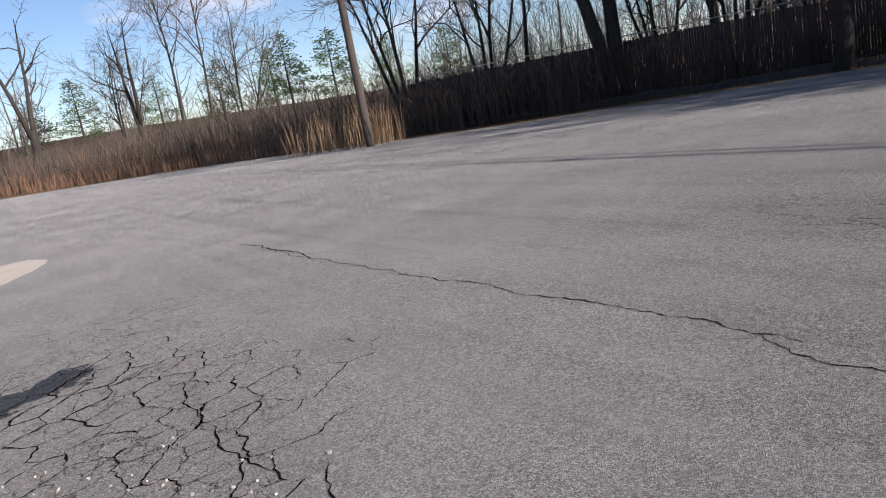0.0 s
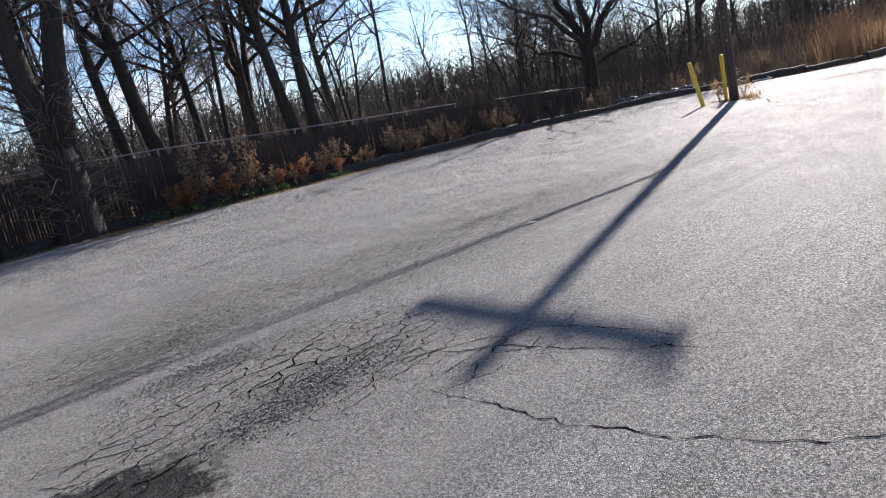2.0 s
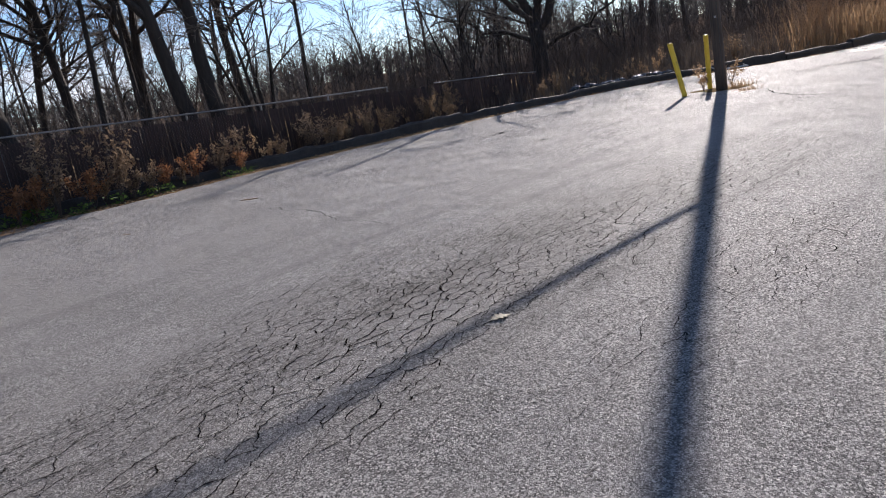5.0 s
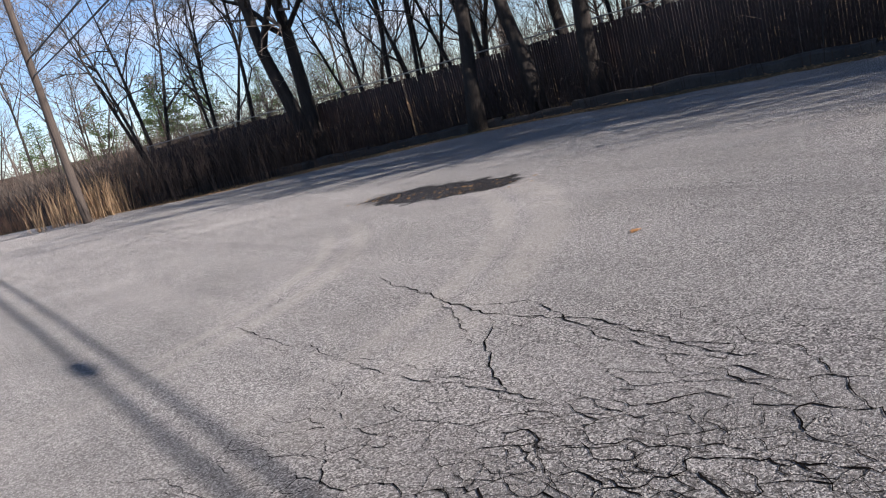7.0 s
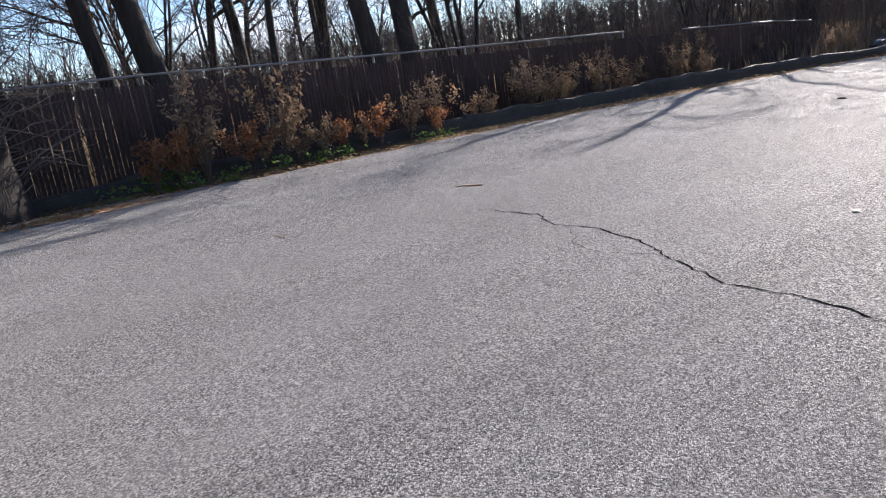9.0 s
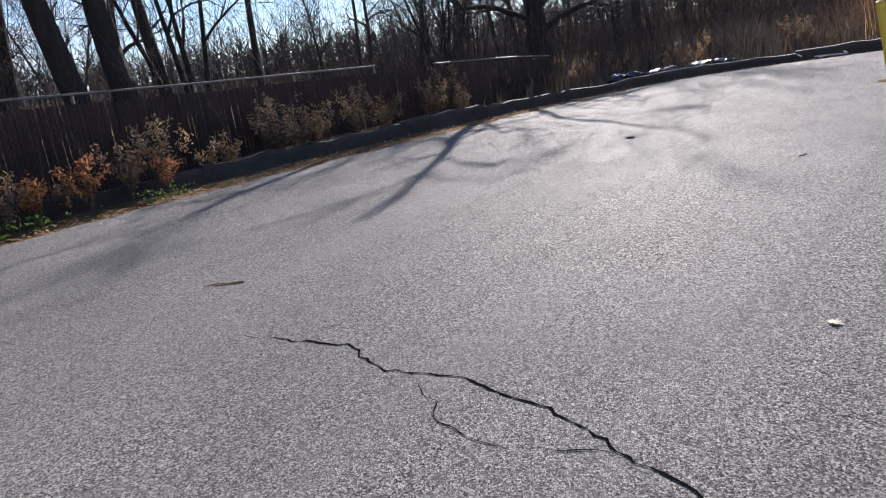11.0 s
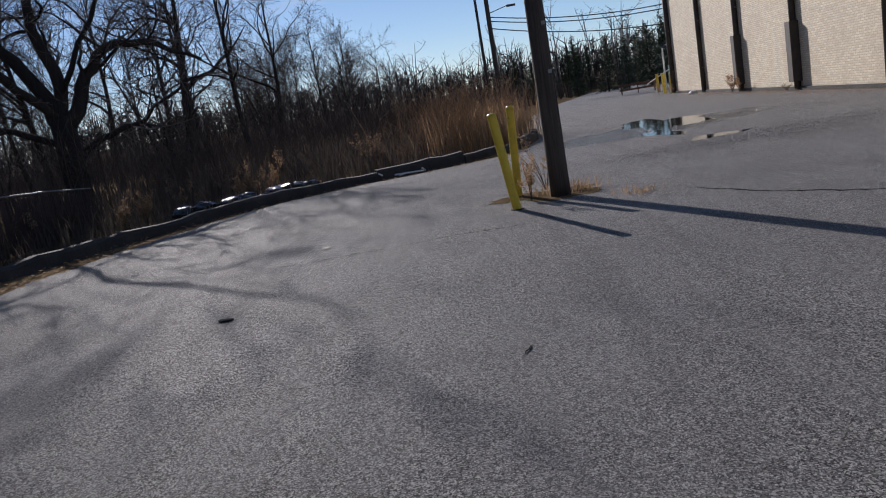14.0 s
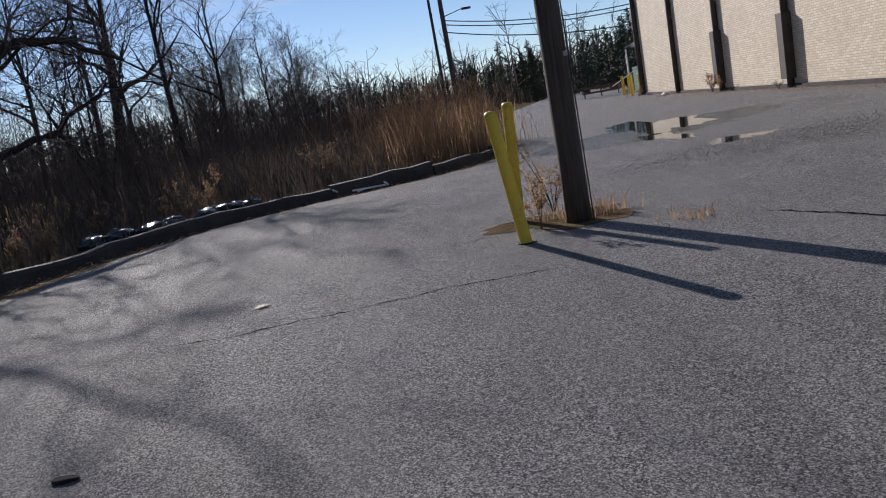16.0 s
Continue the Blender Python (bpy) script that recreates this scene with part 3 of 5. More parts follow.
def tree_meshes(seed, height, r, stems=((0, 0),), spread=0.75, up=0.02, kids=(9, 6, 4), fork=0.0, shaggy=0):
    """Trunk and crown meshes of one bare tree. stems: lean of each stem in x and y; fork: height of a shared butt."""
    rng = random.Random(seed)
    out = [[], [], [], []]
    trunk, crown = Build(), Build()
    for lx, ly in stems:
        d = Vector((lx, ly, 1)).normalized()
        start = Vector((lx * 0.25, ly * 0.25, -0.1))
        if fork:
            start = Vector((lx * 0.5, ly * 0.5, fork - 0.25))
        branch(out, rng, start, d, (height - fork) * rng.uniform(0.85, 1.0), r * (0.74 if fork or len(stems) > 1 else 1), 0, spread, up, kids)
    if fork:
        trunk.tube([(0, 0, -0.1), (0.02, 0, 0.25), (0, 0.02, 0.9), (0, 0, fork * 0.7), (0, 0, fork + 0.15)], [r * 1.55, r * 1.2, r * 1.05, r * 1.02, r * 0.9], 12)
    for pts, radii in out[0]:
        if not fork:
            radii = [radii[0] * 1.25] + radii[1:]
        trunk.tube(pts, radii, 9)
    for pts, radii in out[1]:
        trunk.tube(pts, radii, 5, False)
    for pts, radii in out[2]:
        crown.tube(pts, radii, 4, False)
    for pts, radii in out[3]:
        crown.tube(pts, radii, 3, False)
    for _ in range(shaggy):
        w, z = rng.uniform(0, 6.283), rng.uniform(0.3, 4.2)
        p = Vector((math.cos(w) * r, math.sin(w) * r, z))
        q = p + Vector((math.cos(w), math.sin(w), rng.uniform(-0.6, 1.4))).normalized() * rng.uniform(0.3, 0.8)
        e = q + Vector((math.cos(w) + rng.gauss(0, 0.5), math.sin(w) + rng.gauss(0, 0.5), rng.uniform(-1.2, 0.8))).normalized() * rng.uniform(0.3, 0.8)
        crown.tube([p, q, e], [0.012, 0.009, 0.005], 3, False)
    a, b = trunk.mesh("trunk", True), crown.mesh("crown")
    a.materials.append(M_BARK), b.materials.append(M_TWIG)
    return a, b


def spreading_tree(seed):
    """A short thick trunk with long level limbs that droop at their ends."""
    rng = random.Random(seed)
    out, trunk, crown = [[], [], [], []], Build(), Build()
    side, deep = Vector((-0.48, -0.88, 0)), Vector((0.88, -0.48, 0))
    trunk.tube([(0, 0, -0.6), (0.03, 0, 0.2), (0, 0.03, 1.2), (-0.02, 0, 2.3), (0, 0, 3.4)], [0.62, 0.47, 0.4, 0.38, 0.36], 14)
    limbs = (
        (((0, 2.9), (0.7, 3.9), (1.2, 4.8), (2.2, 5.5), (3.3, 5.35), (4.8, 4.7)), 0.27, 0.15),
        (((0, 3.0), (-0.6, 4.6), (-1.4, 6.3), (-2.3, 8.2), (-2.6, 10.2)), 0.27, -0.1),
        (((0, 3.1), (0.15, 4.8), (-0.2, 6.8), (0.4, 9.0), (0.5, 11.0)), 0.25, 0.3),
        (((0, 2.0), (1.3, 2.7), (2.6, 3.0), (3.8, 3.9), (4.8, 4.4)), 0.13, 0.4),
        (((0, 2.4), (-1.4, 3.2), (-2.9, 3.5), (-4.4, 4.4), (-5.8, 4.3)), 0.13, -0.3),
        (((0.3, 4.2), (1.4, 6.2), (2.9, 7.6), (4.3, 8.9)), 0.10, -0.35),
        (((0, 3.2), (-1.6, 5.0), (-3.4, 6.0), (-4.9, 7.4)), 0.17, 0.45),
    )
    for line, r, turn in limbs:
        pts = [side * u + deep * (u * turn) + Vector((0, 0, z)) for u, z in line]
        pts = [p + Vector((rng.gauss(0, 0.06), rng.gauss(0, 0.06), rng.gauss(0, 0.06))) for p in rounded(pts, 3)]
        n = len(pts) - 1
        radii = [r * (1 - 0.8 * i / n) for i in range(n + 1)]
        trunk.tube(pts, radii, 8)
        for _ in range(15):
            t = rng.uniform(0.25, 1.0) * n
            k = min(int(t), n - 1)
            ax = (pts[k + 1] - pts[k]).normalized()
            d = (ax * 0.7 + Vector((rng.gauss(0, 0.7), rng.gauss(0, 0.7), rng.uniform(-0.5, 1.0)))).normalized()
            branch(out, rng, pts[k].lerp(pts[k + 1], t - k), d, rng.uniform(1.2, 3.2), max(0.014, radii[k] * 0.38), 2 if rng.random() < 0.35 else 1, 0.8, 0.0, (9, 6, 6))
    for pts, radii in out[1]:
        trunk.tube(pts, radii, 5, False)
    for pts, radii in out[2] + out[3]:
        crown.tube(pts, radii, 3, False)
    a, b = trunk.mesh("trunk", True), crown.mesh("crown")
    a.materials.append(M_BARK), b.materials.append(M_TWIG)
    return a, b


def plant_tree(meshes, x, y, yaw=0.0, size=1.0, label="bare dark-barked tree standing behind the fence", z=-0.05, group=""):
    t = thing("tree", x, y, z, yaw, label=label, category="tree", group=group)
    t.scale = (size, size, size)
    part("trunk", meshes[0], M_BARK, t)
    part("crown", meshes[1], M_TWIG, t)
    return t


KIND = {
    "big": tree_meshes(1, 15, 0.52, ((-0.16, 0.14), (0.13, -0.12)), 0.7, 0.02, (11, 7, 4), 2.4, 260),
    "vee": tree_meshes(2, 11, 0.30, ((-0.28, 0.34), (0.05, -0.06)), 0.8, 0.01, (10, 7, 4), 1.9),
    "twin": tree_meshes(3, 13, 0.42, ((-0.16, 0.05), (0.04, -0.03)), 0.7, 0.02, (11, 8, 5)),
    "tall": tree_meshes(4, 14, 0.21, ((0.02, 0.01),), 0.65, 0.03, (14, 8, 5)),
    "stout": tree_meshes(15, 14, 0.29, ((0.02, -0.02),), 0.6, 0.03, (13, 8, 5)),
    "lean": tree_meshes(5, 13, 0.20, ((0.22, -0.05),), 0.7, 0.02, (13, 8, 5)),
    "slim": tree_meshes(6, 11, 0.11, ((0.05, 0.03),), 0.6, 0.05, (14, 8, 5)),
    "multi": tree_meshes(7, 9, 0.13, ((0.3, 0.1), (-0.2, 0.2), (0.02, -0.25), (-0.05, 0.05)), 0.6, 0.03, (9, 7, 4)),
    "broad": tree_meshes(8, 12, 0.36, ((0.05, 0.02),), 1.0, 0.0, (13, 8, 5)),
    "oak": spreading_tree(14),
    "snag": tree_meshes(9, 10, 0.22, ((0.12, 0.05), (-0.2, 0.0)), 0.9, 0.02, (6, 4, 3), 3.0),
    "young": tree_meshes(10, 7, 0.06, ((0.04, 0.02),), 0.5, 0.06, (12, 5, 3)),
}
FENCE_TREES = (
    ("big", 24.85, 6.95, -40, 1.0, "huge twin-stemmed bare tree with shaggy bark beside the fence"),
    ("vee", 20.45, 13.6, 0, 1.0, "bare forked tree leaning over the fence"),
    ("twin", 6.3, 26.4, 0, 1.0, "twin-trunked bare tree with a dark burl at the fence"),
    ("slim", 9.2, 25.4, 60, 1.0, ""), ("stout", 11.42, 21.7, 20, 0.85, ""), ("stout", 13.24, 21.5, 140, 0.9, ""), ("stout", 14.63, 20.17, 250, 0.9, ""),
    ("slim", 12.4, 23.6, 200, 1.0, ""), ("slim", 10.1, 25.0, 10, 0.9, ""), ("tall", 16.6, 19.7, 30, 0.75, ""),
    ("lean", 29.24, 5.87, 170, 1.1, "dark bare tree leaning over the fence"), ("stout", 29.1, 5.15, 80, 1.1, "stout dark bare tree beside the fence"), ("tall", 33.57, 4.58, 200, 1.0, ""), ("slim", 31.4, 3.3, 10, 1.1, ""),
    ("tall", 36.9, 2.85, 310, 1.1, ""), ("slim", 32.2, 2.2, 60, 0.95, ""), ("stout", 31.2, 0.75, 100, 0.95, "stout dark bare tree beside the fence"), ("stout", 31.7, 0.1, 10, 1.0, "stout dark bare tree beside the fence"),
    ("tall", 27.6, 7.9, 220, 0.9, ""), ("stout", 26.2, 9.9, 300, 0.85, ""),
    ("multi", 12.0, 24.6, 30, 1.0, ""), ("broad", 14.8, 23.2, 100, 0.75, ""), ("multi", 10.4, 26.6, 210, 1.0, ""), ("multi", 16.4, 22.4, 300, 1.0, ""), ("broad", 19.4, 18.9, 10, 0.7, ""), ("multi", 8.3, 28.2, 80, 0.9, ""),
    ("tall", 23.9, 8.9, 130, 0.8, "dark slender tree standing against the fence"),
    ("multi", 33.8, -1.3, 40, 0.9, "many-stemmed bare tree leaning behind the fence"), ("slim", 35.0, -3.0, 10, 1.0, ""),
    ("tall", 18.2, 18.3, 0, 0.8, ""), ("slim", 17.9, 19.9, 90, 1.0, ""), ("lean", 17.0, 20.5, 200, 0.9, ""), ("tall", 21.3, 21.7, 70, 0.9, "pale bare tree in the wood behind the fence"),
    ("multi", 2.2, 30.3, 0, 1.0, "many-stemmed bare tree in brown brush"), ("multi", -1.2, 32.6, 120, 1.15, "many-stemmed bare tree in brown brush"), ("slim", 3.6, 29.8, 40, 1.0, ""),
    ("oak", 41.7, -14.4, 0, 0.95, "broad spreading bare tree behind the kerb"), ("broad", 52.0, -26.0, 200, 1.0, "broad spreading bare tree behind the kerb"),
    ("lean", 46.0, -25.0, 20, 0.85, "bare tree leaning behind the kerb"),
    ("snag", -29, 55, 40, 1.3, "pale broken bare tree in the field"), ("slim", -20, 60, 0, 1.4, "bare tree beyond the reeds"), ("slim", -17, 58, 90, 1.3, "bare tree beyond the reeds"), ("multi", -15, 60, 0, 1.2, "bare tree beyond the reeds"), ("snag", -24, 62, 150, 1.2, "bare tree beyond the reeds"), ("multi", -27, 66, 0, 1.2, "bare tree beyond the reeds"), ("slim", -40, 60, 0, 1.2, "bare tree beyond the reeds"),
)
for kind, x, y, yaw, size, label in FENCE_TREES:
    plant_tree(KIND[kind], x, y, yaw, size, label or "dark bare tree standing beside the fence", group="trees along the fence")
rng = random.Random(21)
for i in range(60):
    s = rng.uniform(0, 1)
    p, d = along(FENCE + [(40, -18), (46, -30), (54, -50)], 0.5)[int(s * 150) % 190]
    off = rng.uniform(4, 30)
    kind = rng.choice(("tall", "lean", "slim", "slim", "multi", "young", "broad"))
    plant_tree(KIND[kind], p.x - d.y * off, p.y + d.x * off, rng.uniform(0, 360), rng.uniform(0.7, 1.15), "bare grey-brown tree in the wood behind the fence", group="trees in the wood")
for i in range(40):
    a = rng.uniform(0, 1)
    x, y = 45 + a * 30 + rng.uniform(-3, 14), -19 - a * 62 + rng.uniform(-4, 8)
    plant_tree(KIND[rng.choice(("slim", "young", "multi", "slim", "lean"))], x + 4, y, rng.uniform(0, 360), rng.uniform(0.7, 1.1), "bare grey-brown tree in the wood behind the kerb", group="trees in the wood")

# ---- brush, reeds and weeds ----


def stems(build, rng, x, y, n, spread, h0, h1, r=0.008, bend=0.25, twigs=2):
    for _ in range(n):
        px, py, h = x + rng.gauss(0, spread), y + rng.gauss(0, spread), rng.uniform(h0, h1)
        a, l = rng.uniform(0, 2 * math.pi), rng.uniform(0, bend)
        q = [Vector((px + math.cos(a) * l * h * t * t, py + math.sin(a) * l * h * t * t, -0.06 + h * t)) for t in (0, 0.35, 0.7, 1)]
        build.tube(q, [r, r * 0.9, r * 0.7, r * 0.35], 3, False)
        for _ in range(twigs):
            t = rng.uniform(0.3, 0.95)
            k = min(int(t * 3), 2)
            b = q[k].lerp(q[k + 1], t * 3 - k)
            e = b + Vector((rng.gauss(0, 1), rng.gauss(0, 1), rng.uniform(0.4, 1.6))).normalized() * h * rng.uniform(0.12, 0.32)
            build.tube([b, e], [r * 0.55, r * 0.25], 3, False)


def blades(build, rng, x, y, n, spread, h0, h1, w=0.012, lean=0.35):
    for _ in range(n):
        px, py, h = x + rng.gauss(0, spread), y + rng.gauss(0, spread), rng.uniform(h0, h1)
        a, b, l = rng.uniform(0, 6.283), rng.uniform(0, 6.283), rng.uniform(0.05, lean) * h
        dx, dy = math.cos(a) * w, math.sin(a) * w
        ex, ey = math.cos(b) * l, math.sin(b) * l
        i = len(build.v)
        build.v += [(px - dx, py - dy, -0.05), (px + dx, py + dy, -0.05), (px + ex * 0.4 + dx * 0.8, py + ey * 0.4 + dy * 0.8, h * 0.6), (px + ex * 0.4 - dx * 0.8, py + ey * 0.4 - dy * 0.8, h * 0.6), (px + ex, py + ey, h)]
        build.f += [(i, i + 1, i + 2, i + 3), (i + 3, i + 2, i + 4)]


rng = random.Random(31)
brush = Build()
for p, d in along(FENCE + [(37.5, -13), (37, -17)], 0.42):
    for off, h, n in ((0.9, 2.6, 4), (2.6, 4.0, 4), (5.5, 5.0, 5), (9, 5.5, 4)):
        stems(brush, rng, p.x - d.y * off, p.y + d.x * off, n, 0.6, h * 0.4, h, 0.010, 0.4, 6)
saplings = Build()
for p, d in along(FENCE + [(37.5, -13), (37, -17)], 1.6):
    for off, h in ((2.5, 4.0), (7, 5.5), (12, 7.0)):
        stems(saplings, rng, p.x - d.y * off, p.y + d.x * off, 2, 1.2, h * 0.5, h, 0.013, 0.5, 16)
tagged(part("brush", saplings, M_BARK), "thin bare saplings crowding the wood behind the fence", "saplings", kind="stuff")
tagged(part("brush", brush, M_BRUSH), "tangled leafless brown brush behind the fence", "brush", kind="stuff")
front = Build()
for p, d in along([(-0.5, 30.3), (4.4, 26.4), (12.2, 21.9), (16.5, 17.4), (21, 12.4)], 0.35):
    stems(front, rng, p.x, p.y, 24 if p.x < 8 else 15, 0.5 if p.x < 8 else 0.4, 0.4, 2.1 if p.x < 8 else 1.5, 0.008, 0.5, 4)
tagged(part("brush", front, M_VINE), "thin brown stems growing in front of the fence", "brush", kind="stuff")
vines = Build()
for p, d in along(FENCE, 0.16):
    lean = Vector((d.x, d.y, 0))
    for _ in range(2):
        q = Vector((p.x + d.y * rng.uniform(0.06, 0.22), p.y - d.x * rng.uniform(0.06, 0.22), rng.uniform(-0.05, 0.9)))
        pts = [q]
        for _ in range(4):
            q = q + lean * rng.gauss(0, 0.22) + Vector((d.y * rng.uniform(-0.03, 0.05), -d.x * rng.uniform(-0.03, 0.05), rng.uniform(0.02, 0.42)))
            pts.append(q)
        vines.tube(pts, [0.008, 0.007, 0.006, 0.005, 0.003], 3, False)
tagged(part("vines", vines, M_VINE), "leafless brown vines climbing the fence", "vines", kind="stuff")
tangle = Build()
for p, d in along(FENCE[:4], 0.8):
    for off in (1.5, 4.5):
        stems(tangle, rng, p.x - d.y * off, p.y + d.x * off, 1, 0.7, 3.0, 6.0, 0.014, 0.7, 24)
tagged(part("brush", tangle, M_TWIG), "tangled bare understory behind the fence", "brush", kind="stuff")
thick = Build()
for p, d in along([(35.5, -8.5), (36, -14), (34.5, -18), (33.8, -22), (38, -30), (45.5, -44), (53, -60), (60, -80)], 0.5):
    for off, h in ((1.2, 1.5), (3.0, 2.4), (6, 3.2), (10, 4.2), (15, 5.0)):
        stems(thick, rng, p.x - d.y * off, p.y + d.x * off, 4, 1.0, h * 0.35, h, 0.010, 0.9, 6)
under = Build()
for p, d in along([(34.6, -7), (34.6, -13), (33.8, -16.5), (32.2, -19.8), (34.4, -24), (39.3, -31), (46.5, -45), (54, -62)], 0.3):
    for off, h in ((0.3, 0.6), (1.2, 0.9), (2.4, 1.1), (4, 1.3), (6.5, 1.5), (10, 1.8)):
        blades(under, rng, p.x - d.y * off, p.y + d.x * off, 9, 0.6, h * 0.4, h, 0.014, 0.6)
tagged(part("undergrowth", under, M_UNDER), "tan and brown dead undergrowth behind the kerb", "undergrowth", kind="stuff")
tagged(part("brush", thick, M_BRUSH), "dense leafless brown thicket behind the kerb", "brush", kind="stuff")
north = Build()
for p, d in along([(-46, 60), (-28, 50.5), (-14, 42.5), (-8, 37.5), (-3.5, 33.5), (1, 31)], 0.5):
    for off, h in ((0, 2.2), (2, 2.8), (4.5, 3.4), (8, 4.0)):
        stems(north, rng, p.x - d.y * off, p.y + d.x * off, 6, 0.7, h * 0.4, h, 0.011, 0.4, 4)
for p, d in along([(-2.2, 30.0), (1.2, 27.9), (5.2, 25.7)], 0.25):
    stems(north, rng, p.x, p.y, 12, 0.45, 0.8, 2.7, 0.009, 0.45, 4)
backing = Build()
for p, d in along([(-60, 66), (-46, 61), (-28, 51.5), (-14, 43.5), (-8, 38.5), (-3.5, 34.5), (1, 32)], 0.3):
    for off in (0, 2.5, 5, 8):
        blades(backing, rng, p.x - d.y * off, p.y + d.x * off, 7, 0.7, 1.2, 3.0, 0.025, 0.5)
tagged(part("undergrowth", backing, M_UNDER), "dense brown dead undergrowth beyond the reeds", "undergrowth", kind="stuff")
tagged(part("brush", north, M_BRUSH), "tangled brown brush beyond the reeds", "brush", kind="stuff")


reeds = Build()
for p, d in along([(-62, 62), (-42, 55), (-28, 48), (-18, 42.8), (-10, 37), (-3.0, 30.6)], 0.3):
    for off, h in ((0.2, 1.2), (1.0, 1.8), (2.2, 2.4), (4, 2.6)):
        h *= 0.75 + 0.6 * noise.noise(Vector((p.x * 0.45, p.y * 0.45, off)))
        if rng.random() < 0.85:
            blades(reeds, rng, p.x - d.y * off, p.y + d.x * off, 7, 0.4, h * 0.5, h, 0.014)
tagged(part("reeds", reeds, M_REED), "tall dry rust-brown reeds along the asphalt edge", "reeds", kind="stuff")
tuft = Build()
blades(tuft, rng, -2.4, 28.6, 220, 0.55, 0.8, 2.0, 0.014)
blades(tuft, rng, -4.6, 30.6, 160, 0.7, 0.8, 1.8, 0.014)
tagged(part("reeds", tuft, M_STRAW), "pale dry grass at the foot of the pole", "grass", kind="stuff")
field = Build()
for _ in range(5000):
    a = rng.uniform(0, 1)
    blades(field, rng, -70 + 90 * rng.random(), 62 + 60 * a * a, 1, 1.0, 0.4, 1.3, 0.05)
tagged(part("field_grass", field, M_STRAW), "straw-coloured dead grass on the far field", "grass", kind="stuff")
foot = Build()
blades(foot, rng, 24.0, -12.45, 90, 0.14, 0.06, 0.25, 0.006, 1.2)
blades(foot, rng, 22.9, -11.85, 80, 0.16, 0.03, 0.10, 0.006, 1.5)
blades(foot, rng, 24.5, -12.3, 50, 0.16, 0.05, 0.2, 0.006, 1.2)
tagged(part("dry_grass", foot, M_STRAW), "short straw-coloured grass at the foot of the pole", "grass", kind="stuff")
clump = Build()
for _ in range(60):
    x, y = 32.2 + rng.uniform(-0.4, 2.2), -21.3 - rng.uniform(0, 4.0)
    stems(clump, rng, x, y, 9, 0.5, 0.8, 2.3, 0.007, 0.5, 6)
tagged(part("brush", clump, M_CLUMP), "tall dry orange-brown shrub clump by the kerb", "brush", kind="stuff")
clump2 = Build()
for _ in range(26):
    blades(clump2, rng, 32.0 + rng.uniform(-0.5, 1.8), -21.9 - rng.uniform(0, 4), 30, 0.4, 0.5, 1.7, 0.012)
tagged(part("reeds", clump2, M_STRAW), "pale dry grass below the shrubs", "grass", kind="stuff")


def weed_meshes(seed, h, n, head):
    rng = random.Random(seed)
    st, hd = Build(), Build()
    for _ in range(n):
        a, l = rng.uniform(0, 6.283), rng.uniform(0.02, 0.6)
        hh = h * rng.uniform(0.35, 1.0)
        q = [Vector((math.cos(a) * l * t ** 1.5 * hh, math.sin(a) * l * t ** 1.5 * hh, hh * t - 0.05)) for t in (0, 0.4, 0.75, 1.0)]
        st.tube(q, [0.006, 0.005, 0.004, 0.002], 3, False)
        for _ in range(rng.randrange(14, 52)):
            c = q[2].lerp(q[3], rng.uniform(0.1, 1.1)) + Vector((rng.gauss(0, 0.045), rng.gauss(0, 0.045), rng.gauss(0, 0.04)))
            u = Vector((rng.gauss(0, 1), rng.gauss(0, 1), rng.gauss(0, 1))).normalized() * rng.uniform(0.014, 0.036)
            w = u.orthogonal().normalized() * rng.uniform(0.006, 0.016)
            hd.face(c - u - w, c + u - w, c + u + w, c - u + w)
        for _ in range(5):
            c = q[1].lerp(q[2], rng.random())
            u = Vector((rng.gauss(0, 1), rng.gauss(0, 1), rng.gauss(0, 0.6))).normalized() * rng.uniform(0.03, 0.07)
            w = u.orthogonal().normalized() * 0.012
            hd.face(c, c + u * 0.5 + w, c + u, c + u * 0.5 - w)
    a, b = st.mesh("stems"), hd.mesh("seed_heads")
    a.materials.append(M_BRUSH), b.materials.append(head)
    return a, b


WEED = [weed_meshes(41, 1.2, 20, M_SEED), weed_meshes(42, 1.0, 16, M_RUSTWEED), weed_meshes(43, 0.9, 15, M_SEED), weed_meshes(44, 1.2, 9, M_STRAW)]


def plant_weed(k, x, y, size=1.0, label="dry weed clump with fluffy tan seed heads"):
    t = thing("dry_weed", x, y, 0, rng.uniform(0, 360), label=label, category="weed", group="dry weeds along the edge")
    t.scale = (size * rng.uniform(0.7, 1.2), size * rng.uniform(0.7, 1.2), size * rng.uniform(0.75, 1.15))
    tagged(part("stalk", WEED[k][0], M_BRUSH, t), kind="stuff")
    tagged(part("seed_head", WEED[k][1], M_SEED, t), kind="stuff")


